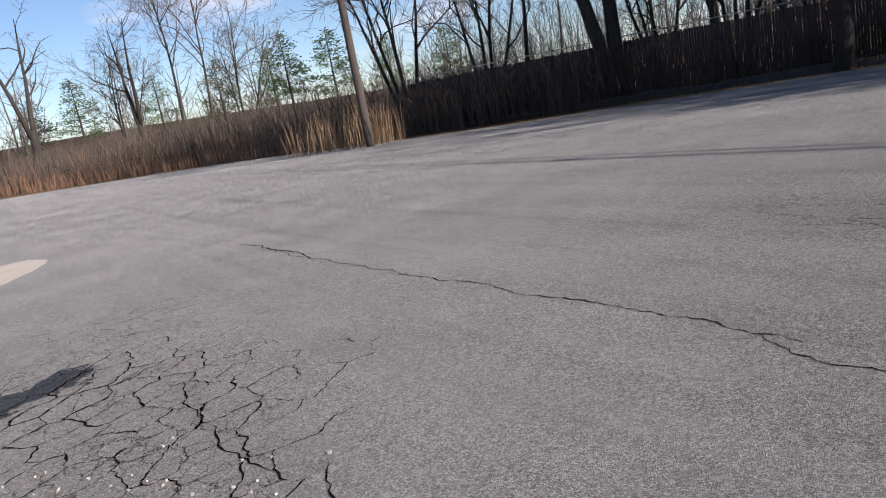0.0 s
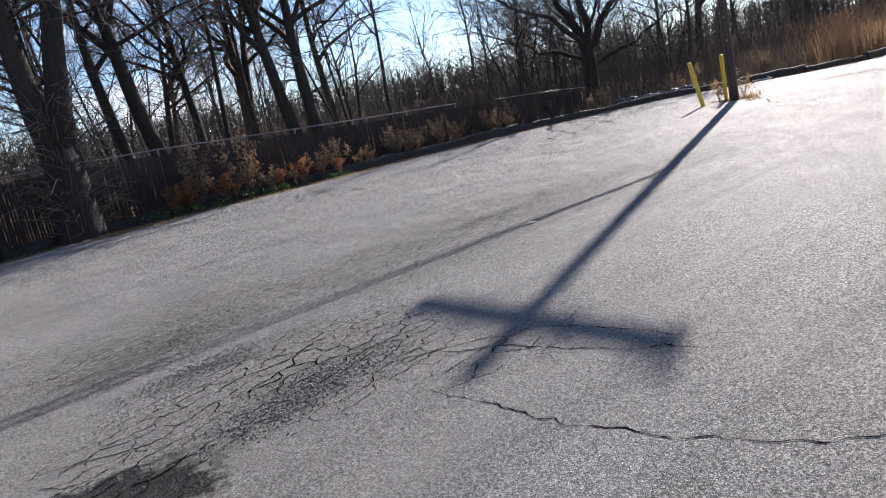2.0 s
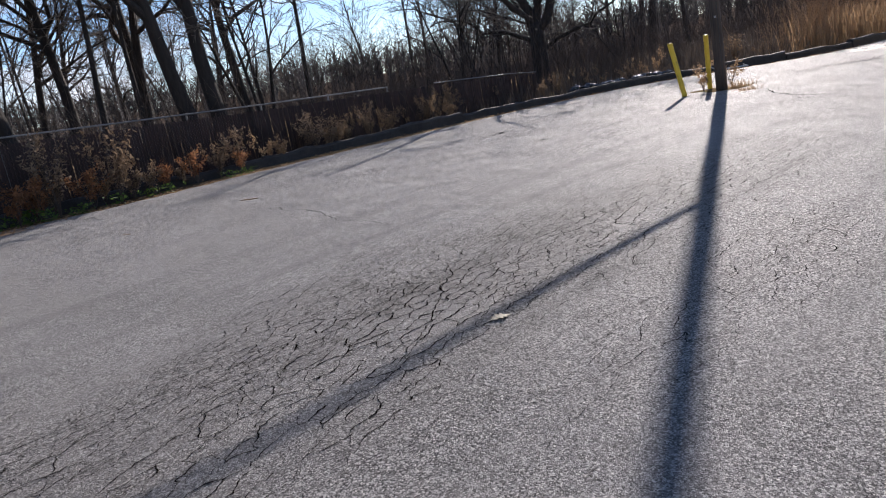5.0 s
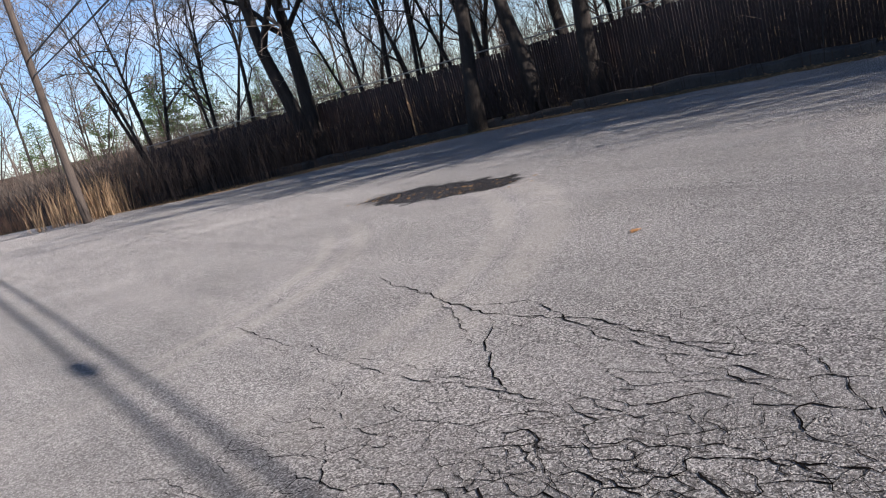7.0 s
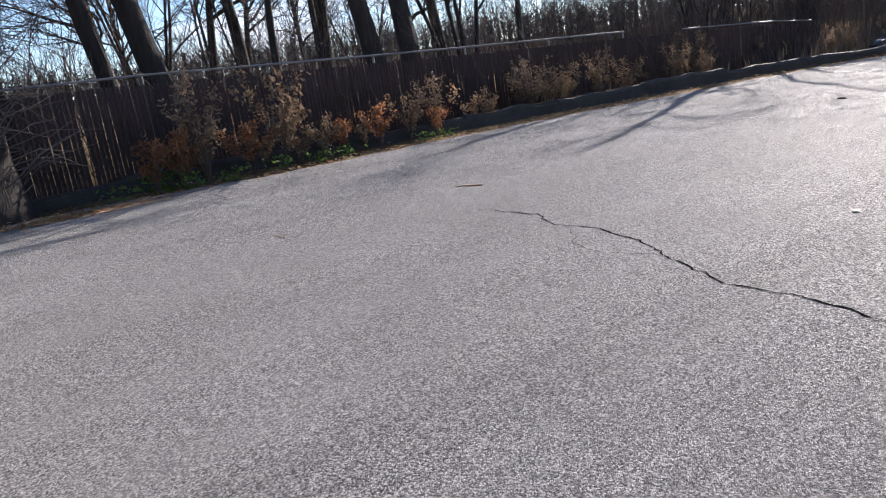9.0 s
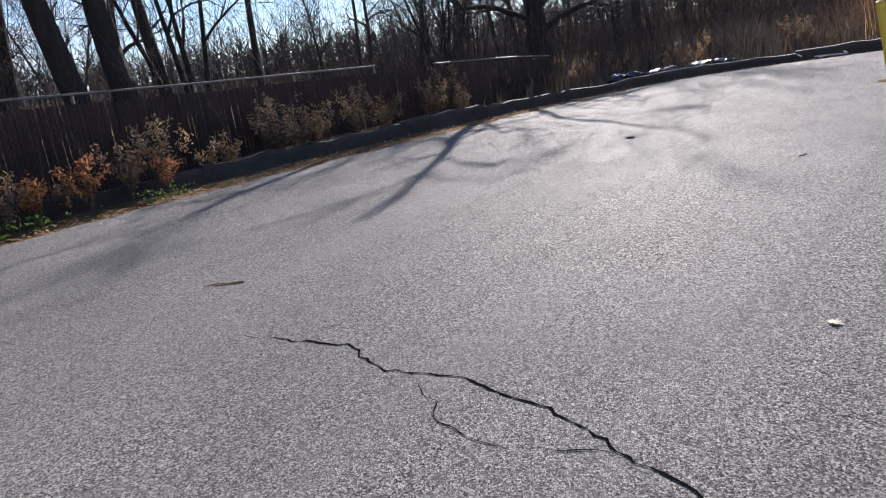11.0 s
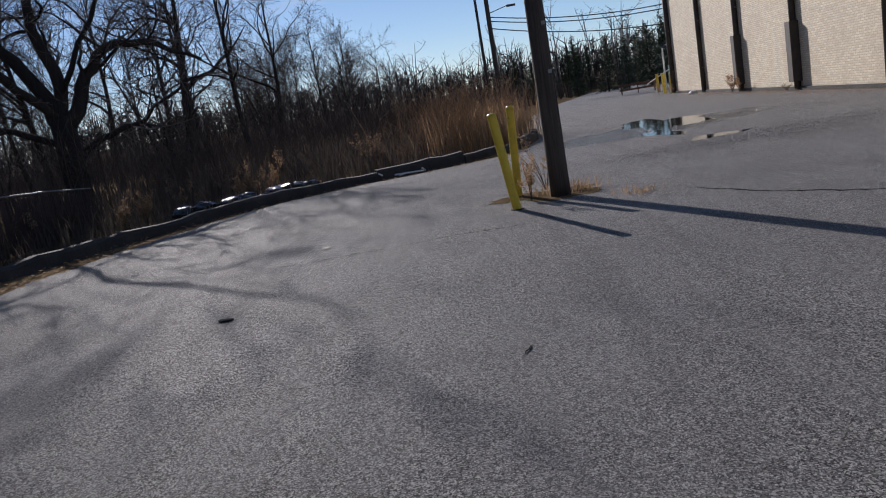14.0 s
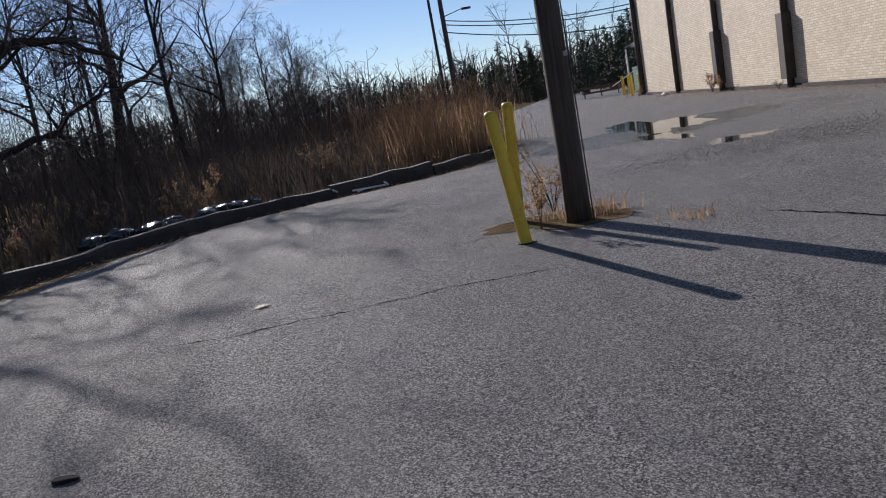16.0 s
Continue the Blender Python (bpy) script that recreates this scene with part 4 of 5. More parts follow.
for k, x, y, s in ((1, 25.9, 4.6, 1.25), (1, 26.2, 4.2, 1.45), (0, 26.5, 3.9, 1.5), (1, 26.9, 3.2, 1.3), (0, 27.2, 2.6, 1.4), (2, 27.6, 1.9, 1.3), (0, 28.9, 0.3, 1.0), (0, 29.4, -0.2, 0.95), (1, 28.5, 0.9, 0.9), (1, 28.9, -0.3, 0.8), (0, 30.6, -2.5, 1.05), (0, 31.0, -3.2, 1.0), (2, 30.8, -2.9, 1.0), (0, 31.5, -4.3, 1.1), (0, 31.8, -5.0, 1.0), (1, 26.5, 4.4, 0.9), (0, 26.6, 4.0, 0.85), (2, 27.2, 3.0, 1.0), (2, 27.5, 2.4, 1.0), (1, 28.1, 1.6, 0.8), (2, 28.4, 1.2, 0.9), (3, 29.8, -1.0, 1.0), (2, 30.0, -1.5, 0.9), (0, 32.4, -6.4, 0.9), (2, 32.8, -7.3, 0.9)):
    plant_weed(k, x, y, s, "rusty dry weed clump beside the fence" if k == 1 else "dry weed clump with fluffy tan seed heads by the kerb")
for i in range(34):
    p, d = along(KERB, 0.5)[rng.randrange(96, 128)]
    plant_weed(rng.choice((0, 2, 3)), p.x - d.y * -rng.uniform(-4.5, -0.5), p.y + d.x * rng.uniform(0.5, 4.5), rng.uniform(0.7, 1.1))
plant_weed(3, 24.75, -12.75, 0.95, "dry straw-coloured weed beside the utility pole")
plant_weed(3, 24.45, -11.75, 0.8, "dry straw-coloured weed beside the utility pole")


def weed_leaves(seed, n):
    rng = random.Random(seed)
    b = Build()
    for _ in range(n):
        c = Vector((rng.gauss(0, 0.16), rng.gauss(0, 0.16), rng.uniform(0.0, 0.2)))
        u = Vector((rng.gauss(0, 1), rng.gauss(0, 1), rng.uniform(0.1, 1))).normalized() * rng.uniform(0.05, 0.11)
        w = u.orthogonal().normalized() * rng.uniform(0.015, 0.03)
        b.face(c, c + u * 0.45 + w, c + u, c + u * 0.45 - w)
    me = b.mesh("green_weed")
    me.materials.append(M_GREEN)
    return me


GREENS = [weed_leaves(51, 70), weed_leaves(52, 50)]
for x, y, s in ((25.6, 5.1, 1.1), (26.0, 4.3, 1.3), (26.3, 3.4, 1.0), (26.9, 2.6, 1.2), (27.2, 2.0, 0.9), (27.4, 1.5, 1.0), (28.3, 0.0, 0.8), (28.5, -0.4, 0.7), (26.4, 4.7, 1.5), (25.9, 3.9, 0.9)):
    ob = part("green_weed", rng.choice(GREENS), M_GREEN)
    ob.matrix_basis = pose(x, y, -0.03, 0, 0, rng.uniform(0, 360)) @ Matrix.Scale(s, 4)
    tagged(ob, "low bright green weed at the asphalt edge", "weed", "green weeds at the edge", "stuff")

litter = Build()
for p, d in along([q for q in EDGE if -4 < q.x < 34 and q.y > -24], 0.06):
    for _ in range(5):
        off = abs(rng.gauss(0, 0.55)) - 0.12
        c = Vector((p.x - d.y * off, p.y + d.x * off, 0.012 if off < 0 else rng.uniform(-0.03, 0.02)))
        a, s = rng.uniform(0, 6.283), rng.uniform(0.02, 0.06)
        u, w = Vector((math.cos(a), math.sin(a), rng.uniform(-0.2, 0.4))) * s, Vector((-math.sin(a), math.cos(a), rng.uniform(-0.2, 0.4))) * s * 0.5
        litter.face(c - u, c + w, c + u, c - w)
for _ in range(900):
    t = rng.gauss(0, 0.6)
    c = Vector((24.25 + t * 0.75 + rng.gauss(0, 0.2), 5.5 - t * 1.2 + rng.gauss(0, 0.2), rng.uniform(0.006, 0.05)))
    a, s = rng.uniform(0, 6.283), rng.uniform(0.02, 0.06)
    u, w = Vector((math.cos(a), math.sin(a), rng.uniform(-0.2, 0.4))) * s, Vector((-math.sin(a), math.cos(a), rng.uniform(-0.2, 0.4))) * s * 0.5
    litter.face(c - u, c + w, c + u, c - w)
for _ in range(130):
    t = rng.uniform(-1, 1)
    c = Vector((9.7 - t * 1.1 + rng.gauss(0, 0.25), 10.9 + t * 1.1 + rng.gauss(0, 0.25), 0.006))
    a, s = rng.uniform(0, 6.283), rng.uniform(0.015, 0.04)
    u, w = Vector((math.cos(a), math.sin(a), 0)) * s, Vector((-math.sin(a), math.cos(a), 0.2)) * s * 0.6
    litter.face(c - u, c + w, c + u, c - w)
tagged(part("leaf_litter", litter, M_LITTER), "dry tan fallen leaves along the asphalt edge", "leaf litter", kind="stuff")

# ---- utility poles and cables ----
ARM = Vector((-0.885, -0.466, 0))


def utility_pole(x, y, h, r, label, arm=True):
    t = thing("utility_pole", x, y, 0, 0, label=label, category="utility pole")
    n = 14
    part("shaft", Build().tube([(0.004 * math.sin(i), 0.004 * math.cos(i * 1.7), -0.1 + (h + 0.1) * i / n) for i in range(n + 1)], [r * (1 - 0.34 * i / n) for i in range(n + 1)], 16), M_POLE, t, smooth=True)
    if arm:
        ya = math.degrees(math.atan2(ARM.y, ARM.x))
        part("crossarm", Build().box((-0.08 + ARM.x * 0.08, 0.13 + ARM.y * 0.08, 8.8), (2.62, 0.13, 0.16), ya), M_POLE, t, bevel=0.008)
        c = ARM * 1.34 + Vector((-0.08, 0.13, 8.8))
        part("fuse_cutout", Build().tube([c - Vector((0, 0, 0.12)), c, c + Vector((0, 0, 0.12)), c + Vector((0, 0, 0.22)), c + Vector((0, 0, 0.27))], [0.05, 0.07, 0.06, 0.06, 0.03], 10), M_PORCELAIN, t)
        for s in (-1.12, -0.5, 0.5, 1.12):
            c = ARM * s + Vector((-0.08, 0.13, 8.87))
            part("insulator", Build().tube([c, c + Vector((0, 0, 0.05)), c + Vector((0, 0, 0.06)), c + Vector((0, 0, 0.11)), c + Vector((0, 0, 0.13))], [0.018, 0.018, 0.045, 0.035, 0.015], 10), M_PORCELAIN, t)
        part("brace", Build().tube([ARM * 0.6 + Vector((0, 0.12, 8.75)), Vector((0, 0.1, 8.2))], [0.012, 0.012], 6), M_GALV, t)
        part("brace", Build().tube([ARM * -0.6 + Vector((0, 0.12, 8.75)), Vector((0, 0.1, 8.2))], [0.012, 0.012], 6), M_GALV, t)
    return t


near = utility_pole(24.14, -12.05, 9.35, 0.138, "weathered dark wooden utility pole with a crossarm")
for z, w in ((1.75, 0.05), (2.4, 0.05)):
    part("tag", Build().box((-0.17, 0.12, z), (0.012, w, 0.05), 140), M_GALV, near)
part("ground_wire", Build().tube([(-0.19 * (1 - 0.034 * i), 0.06, 0.0 + 0.9 * i) for i in range(9)], [0.008] * 9, 6), M_CABLE, near)
far = utility_pole(-2.6, 27.4, 9.5, 0.16, "brown wooden utility pole rising from dry grass")


def cable(a, b, sag, r, label, lumps=(), name="overhead_cable"):
    a, b = Vector(a), Vector(b)
    q = [a.lerp(b, t / 24) - Vector((0, 0, sag * 4 * (t / 24) * (1 - t / 24))) for t in range(25)]
    t = thing(name, 0, 0, label=label, category="cable")
    part("line", Build().tube(q, [r] * 25, 6), M_CABLE, t)
    for f in lumps:
        c = a.lerp(b, f) - Vector((0, 0, sag * 4 * f * (1 - f)))
        d = (b - a).normalized()
        part("splice_case", Build().tube([c - d * 0.3, c - d * 0.24, c + d * 0.24, c + d * 0.3], [0.03, 0.075, 0.075, 0.03], 10), M_CABLE, t)


PN, PF = Vector((24.14, -12.05, 0)), Vector((-2.6, 27.4, 0))
UPZ = Vector((0, 0, 1))
cable(PN + UPZ * 5.75 + Vector((-0.18, 0.1, 0)), PF + UPZ * 5.9, 0.25, 0.03, "thick black communication cable between the poles", (0.28, 0.45))
cable(PN + UPZ * 5.70 + Vector((-0.18, 0.1, 0)), PF + UPZ * 5.35, 0.38, 0.027, "black communication cable between the poles")
for s in (-1.12, 1.12):
    cable(PN + ARM * s + UPZ * 9.1, PF + ARM * s + UPZ * 9.1, 0.6, 0.009, "thin power line between the poles")
PG = Vector((59.6, -68.7, 0))
back = utility_pole(PG.x, PG.y, 16.5, 0.28, "tall dark utility pole with equipment boxes by the road", False)
part("equipment_box", Build().box((0.4, 0.1, 14.4), (2.4, 0.7, 1.4), 40), M_DARKPIPE, back, bevel=0.03)
part("equipment_box", Build().box((-1.5, -0.6, 14.0), (1.3, 0.6, 1.0), 40), M_DARKPIPE, back, bevel=0.03)
part("crossarm", Build().box((0, 0, 12.2), (2.6, 0.12, 0.16), 30), M_POLE, back)
part("lamp_arm", Build().tube([(0, 0, 9.6), (-1.6, -1.2, 10.1)], [0.05, 0.04], 6), M_DARKPIPE, back)
part("lamp_head", Build().box((-1.9, -1.4, 10.05), (0.9, 0.34, 0.2), 37), M_DARKPIPE, back, bevel=0.03)
second = utility_pole(PG.x + 0.9, PG.y + 0.6, 13.5, 0.18, "slim dark utility pole beside a taller one", False)
part("crossarm", Build().box((0, 0, 12.6), (2.2, 0.12, 0.14), 30), M_POLE, second)
for z, e in ((9.3, 7.6), (8.9, 7.2), (8.2, 5.6)):
    cable(PG + UPZ * z, (40.0, -78.0, e), 0.9, 0.05, "black cable sagging across the road")

# ---- yellow bollards by the pole ----


def bollard(x, y, tx, ty, h, r, label):
    t = thing("bollard", x, y, 0, 0, label=label, category="bollard", group="yellow bollards")
    n = 6
    part("pipe", Build().tube([(tx * i / n, ty * i / n, -0.08 + (h + 0.08) * i / n) for i in range(n + 1)], [r] * (n + 1), 18, False), M_YELLOW, t, smooth=True)
    top = Vector((tx, ty, h))
    part("cap", Build().tube([top - UPZ * 0.03, top + UPZ * 0.005, top + UPZ * 0.028, top + UPZ * 0.035], [r * 1.0, r * 1.02, r * 0.8, r * 0.2], 18), M_YELLOW, t, "weathered pale concrete fill", smooth=True)
    part("collar", Build().tube([(0, 0, -0.02), (0, 0, 0.012)], [r * 1.7, r * 1.5], 14), M_KERB, t)


bollard(24.34, -11.16, 0.03, 0.25, 1.30, 0.062, "leaning chipped yellow steel bollard beside the utility pole")
bollard(24.97, -12.26, -0.11, 0.05, 1.34, 0.062, "upright chipped yellow steel bollard beside the utility pole")

# ---- brick building ----
BD = Vector((-0.536, 0.845, 0))
BN = Vector((0.845, 0.536, 0))
B0 = Vector((33.8, -45.3, 0))
byaw = math.degrees(math.atan2(BD.y, BD.x))
bld = thing("building", B0.x, B0.y, 0, byaw, label="windowless building of cream painted brick with dark downpipes", category="building")
part("wall", Build().box((16, 0.15, 3.6), (32, 0.30, 7.4)), M_BRICK, bld)
part("wall", Build().box((0.15, 8.3, 3.6), (0.30, 16, 7.4)), M_BRICK, bld)
part("wall", Build().box((31.85, 8.3, 3.6), (0.30, 16, 7.4)), M_BRICK, bld)
part("wall", Build().box((16, 16.45, 3.6), (32, 0.30, 7.4)), M_BRICK, bld)
part("roof", Build().box((16, 8.3, 7.38), (32.3, 16.9, 0.14)), M_ROOF, bld)
part("coping", Build().box((16, 0.12, 7.52), (32.4, 0.5, 0.10)), M_DARKPIPE, bld, bevel=0.01)
part("footing", Build().box((16, -0.04, 0.04), (32, 0.1, 0.16)), M_KERB, bld)
for s, low in ((0.12, 0), (6.1, 0), (11.6, 2.0), (17.4, 2.0), (23.4, 0), (29.0, 2.0)):
    w = 0.11 if s > 0.2 else 0.14
    part("downpipe", Build().tube([(s, -0.10, 0.05), (s, -0.10, 7.3)], [w, w], 10), M_DARKPIPE, bld, smooth=True)
    if low:
        part("pipe_guard", Build().box((s, -0.15, 0.3 + low / 2), (0.42, 0.30, low)), M_DARKPIPE, bld, "dark steel guard boxed round the downpipe", bevel=0.01)
    for z in (1.2, 3.4, 5.8):
        part("bracket", Build().box((s, -0.08, z), (0.34, 0.05, 0.05)), M_GALV, bld)

# house behind the building
hx, hy = B0.x - BD.x * 9 - BN.x * 3.6, B0.y - BD.y * 9 - BN.y * 3.6
house = thing("house", hx, hy, 0, byaw, label="small pale house with a green porch behind the building", category="house")
part("wall", Build().box((-2.5, 3.6, 2.4), (5, 7, 4.9)), M_SIDING, house)
g = Build()
g.face((0.3, -0.3, 4.8), (0.3, 7.5, 4.8), (-2.5, 7.5, 6.6), (-2.5, -0.3, 6.6))
g.face((-5.3, -0.3, 4.8), (-2.5, -0.3, 6.6), (-2.5, 7.5, 6.6), (-5.3, 7.5, 4.8))
g.face((0.3, -0.3, 4.8), (-2.5, -0.3, 6.6), (-5.3, -0.3, 4.8))
part("roof", g, M_ROOF, house)
part("porch_wall", Build().box((-1.0, -0.7, 0.8), (2.2, 1.3, 1.6)), M_GREENWALL, house, "dark green painted porch")
g = Build()
g.face((0.5, -1.6, 2.9), (-2.6, -1.6, 2.9), (-2.6, 0, 3.6), (0.5, 0, 3.6))
g.face((0.5, -1.6, 2.82), (0.5, 0, 3.52), (-2.6, 0, 3.52), (-2.6, -1.6, 2.82))
part("porch_roof", g, M_ROOF, house)
for x in (0.35, -2.4):
    part("porch_post", Build().box((x, -1.5, 1.4), (0.1, 0.1, 2.9)), M_WHITE, house)
part("stair_rail", Build().tube([(0.4, -1.5, 1.5), (0.5, -3.4, 0.6)], [0.03, 0.03], 6), M_WHITE, house)
win = part("window", Build().box((-2.2, 0.08, 3.9), (0.9, 0.06, 1.0)), M_INK, house)
part("window_frame", Build().box((-2.2, 0.06, 4.44), (1.1, 0.1, 0.09)), M_WHITE, win)
part("window_frame", Build().box((-2.2, 0.06, 3.38), (1.1, 0.1, 0.09)), M_WHITE, win)
for x, y in ((37.0, -51.3), (36.4, -50.7), (34.1, -45.6), (35.2, -47.5)):
    c = Vector((x, y, 0))
    bollard(c.x, c.y, 0.0, 0.0, 1.15, 0.09, "yellow steel bollard at the corner of the building")
barrier = thing("barrier", 40.6, -57.0, 0, byaw + 70, label="low rusty red metal barrier by the road", category="barrier")
for x in (-1.2, 0, 1.2):
    part("post", Build().box((x, 0, 0.4), (0.08, 0.08, 0.9)), M_RUST, barrier)
part("rail", Build().box((0, 0, 0.7), (2.7, 0.05, 0.14)), M_RUST, barrier)
part("rail", Build().box((0, 0, 0.35), (2.7, 0.05, 0.14)), M_RUST, barrier)

# ---- conifers ----


def conifer_meshes(seed, h, r, mat, pine=False):
    rng = random.Random(seed)
    tr, cr = Build(), Build()
    tr.tube([(0, 0, -0.1), (0.03, 0, h * 0.5), (0, 0, h)], [0.16 * h / 9, 0.1 * h / 9, 0.02], 8)
    n = int(h * (7 if pine else 13))
    for i in range(n):
        t = (i + rng.random()) / n
        z = h * (0.35 + 0.65 * t if pine else 0.06 + 0.94 * t)
        l = r * ((1 - t) ** 0.6 if pine else (1.02 - t)) * rng.uniform(0.65, 1.1)
        a = rng.uniform(0, 6.283)
        d = Vector((math.cos(a), math.sin(a), 0.12 if pine else -0.18))
        e = Vector((0, 0, z)) + d * l
        tr.tube([(0, 0, z), e], [0.025, 0.008], 3, False)
        m = int(6 + l * (14 if pine else 17))
        for _ in range(m):
            f = rng.uniform(0.25 if pine else 0.1, 1.05)
            c = Vector((0, 0, z)) + d * l * f + Vector((rng.gauss(0, 0.16), rng.gauss(0, 0.16), rng.gauss(-0.04, 0.12))) * (1.5 if pine else 1)
            u = Vector((d.x + rng.gauss(0, 0.6), d.y + rng.gauss(0, 0.6), rng.gauss(-0.1, 0.4))).normalized() * rng.uniform(0.12, 0.3)
            w = u.orthogonal().normalized() * rng.uniform(0.03, 0.08)
            cr.face(c - u * 0.3, c + w + u * 0.3, c + u, c - w + u * 0.3)
    a, b = tr.mesh("trunk"), cr.mesh("crown")
    a.materials.append(M_BARK), b.materials.append(mat)
    return a, b


SPRUCE = [conifer_meshes(61, 9, 2.4, M_NEEDLE), conifer_meshes(62, 7.5, 2.2, M_NEEDLE)]
PINE = conifer_meshes(63, 9, 3.0, M_PINE, True)
rng = random.Random(71)
for i in range(22):
    t = i / 21
    x, y = 68 - t * 32 + rng.uniform(-2, 2), -92 + rng.uniform(-7, 8) - t * 4
    s = rng.uniform(0.6, 0.9)
    c = thing("conifer", x, y, -0.1, rng.uniform(0, 360), label="dark green spruce at the end of the road", category="conifer", group="dark conifers")
    c.scale = (s, s, s)
    m = rng.choice(SPRUCE)
    part("trunk", m[0], M_BARK, c), part("crown", m[1], M_NEEDLE, c)
for x, y, s in ((49, -76, 0.7), (46.3, -75, 0.8), (51.6, -77, 0.65), (58.5, -76, 0.62), (44.4, -74, 0.85), (42.5, -71, 0.9), (61, -77, 0.55), (41, -74, 0.85), (47.5, -80, 0.75), (56.5, -80, 0.65), (63.5, -79, 0.6)):
    c = thing("conifer", x, y, -0.1, rng.uniform(0, 360), label="dark green spruce behind the building", category="conifer", group="dark conifers")
    c.scale = (s, s, s)
    m = rng.choice(SPRUCE)
    part("trunk", m[0], M_BARK, c), part("crown", m[1], M_NEEDLE, c)
for x, y, s in ((-9, 72, 1.0), (-14, 76, 1.1), (-4, 78, 0.9), (-22, 80, 1.0), (-30, 84, 1.0), (-38, 82, 1.1), (-45, 86, 1.0), (-18, 88, 1.1), (2, 82, 0.9)):
    c = thing("pine_tree", x, y, -0.1, rng.uniform(0, 360), label="sunlit green pine beyond the field", category="pine", group="pines beyond the field")
    c.scale = (s, s, s)
    part("trunk", PINE[0], M_BARK, c), part("crown", PINE[1], M_PINE, c)

# far woods all round
woods = Build()
rng = random.Random(81)
for i in range(1000):
    a = rng.uniform(0, 6.283)
    r = rng.uniform(95, 180)
    x, y, h = 10 + r * math.cos(a), r * math.sin(a) - 10, rng.uniform(6, 12)
    if y < -60 and x < 20:
        continue
    top = Vector((x + rng.gauss(0, 0.6), y + rng.gauss(0, 0.6), h))
    woods.tube([(x, y, -0.5), Vector((x, y, h * 0.5)), top], [0.14, 0.09, 0.02], 4, False)
    for _ in range(9):
        t = rng.uniform(0.2, 0.9)
        b = Vector((x, y, 0)).lerp(top, t)
        d = Vector((rng.gauss(0, 1), rng.gauss(0, 1), rng.uniform(0.5, 1.6))).normalized() * h * rng.uniform(0.15, 0.35)
        m = b + d * 0.5
        e = b + d + Vector((0, 0, 0.5))
        woods.tube([b, m, e], [0.055, 0.04, 0.02], 3, False)
        for _ in range(4):
            q = m.lerp(e, rng.random())
            woods.tube([q, q + Vector((rng.gauss(0, 1), rng.gauss(0, 1), rng.uniform(-0.2, 1.3))).normalized() * rng.uniform(0.6, 1.6)], [0.022, 0.012], 3, False)
tagged(part("far_woods", woods, M_TWIG), "distant bare grey-brown woods", "woods", kind="stuff")
rise = Build()
for i in range(2600):
    a = rng.uniform(-1.3, 1.2)
    r = rng.uniform(175, 430)
    x, y = 10 + r * math.cos(a), r * math.sin(a)
    z = -0.5 + (r - 120) ** 0.75 * 0.125 * (1 + 0.25 * math.sin(3 * a + 1) + 0.15 * math.sin(7 * a))
    h = rng.uniform(6, 11)
    rise.tube([(x, y, z - 1), (x + rng.gauss(0, 0.4), y, z + h)], [0.3, 0.05], 3, False)
    for _ in range(12):
        b = Vector((x, y, z + h * rng.uniform(0.15, 0.9)))
        rise.tube([b, b + Vector((rng.gauss(0, 1), rng.gauss(0, 1), rng.uniform(0.3, 1.5))).normalized() * rng.uniform(1.5, 4)], [0.14, 0.05], 3, False)
tagged(part("far_woods", rise, M_BARK), "dark bare woods on the distant rise", "woods", kind="stuff")
scrub = Build()
for i in range(16000):
    a = rng.uniform(0, 6.283)
    r = rng.uniform(70, 130)
    x, y = 10 + r * math.cos(a), r * math.sin(a) - 10
    if (y < 0 and x < 58) or (y > 30 and x < 12):
        continue
    blades(scrub, rng, x, y, 2, 0.5, 0.8, 3.0, 0.07, 0.5)
tagged(part("far_scrub", scrub, M_BRUSH), "distant brown scrub below the woods", "scrub", kind="stuff")

# ---- puddles, cracks and small things on the asphalt ----


def blob(name, cx, cy, rx, ry, yaw, z, mat, seed, label, category, rough=0.22):
    rng = random.Random(seed)
    ph = [rng.uniform(0, 6.283) for _ in range(5)]
    pts = []
    m = pose(cx, cy, z, 0, 0, yaw)
    for k in range(96):
        a = 2 * math.pi * k / 96
        w = 1 + rough * (0.5 * math.sin(2 * a + ph[0]) + 0.45 * math.sin(3 * a + ph[1]) + 0.35 * math.sin(5 * a + ph[2]) + 0.2 * math.sin(9 * a + ph[3]) + 0.15 * math.sin(17 * a + ph[4]))
        pts.append(m @ Vector((rx * w * math.cos(a), ry * w * math.sin(a), 0)))
    return tagged(part(name, Build().face(*pts), mat), label, category, kind="structure" if name == "patch" else "")


blob("puddle", 5.98, 2.1, 0.36, 0.22, -30, 0.004, M_WATER, 1, "shallow dark puddle in broken asphalt", "puddle", 0.55)
blob("puddle", 6.6, 1.6, 0.16, 0.07, -36, 0.004, M_WATER, 3, "shallow dark puddle in broken asphalt", "puddle", 0.6)
blob("puddle", 26.8, -23.6, 2.4, 1.0, -64, 0.004, M_WATER, 2, "wide shallow puddle reflecting the building", "puddle", 0.42)
blob("puddle", 25.6, -20.3, 0.9, 0.42, 130, 0.004, M_WATER, 4, "small shallow puddle on the asphalt", "puddle", 0.4)
blob("puddle", 23.7, -18.3, 0.75, 0.3, 40, 0.004, M_WATER, 6, "small shallow puddle on the asphalt", "puddle", 0.4)
blob("patch", -7.1, 11.5, 0.62, 1.35, 20, 0.005, M_CONC, 8, "pale concrete patch in the asphalt", "patch", 0.1)
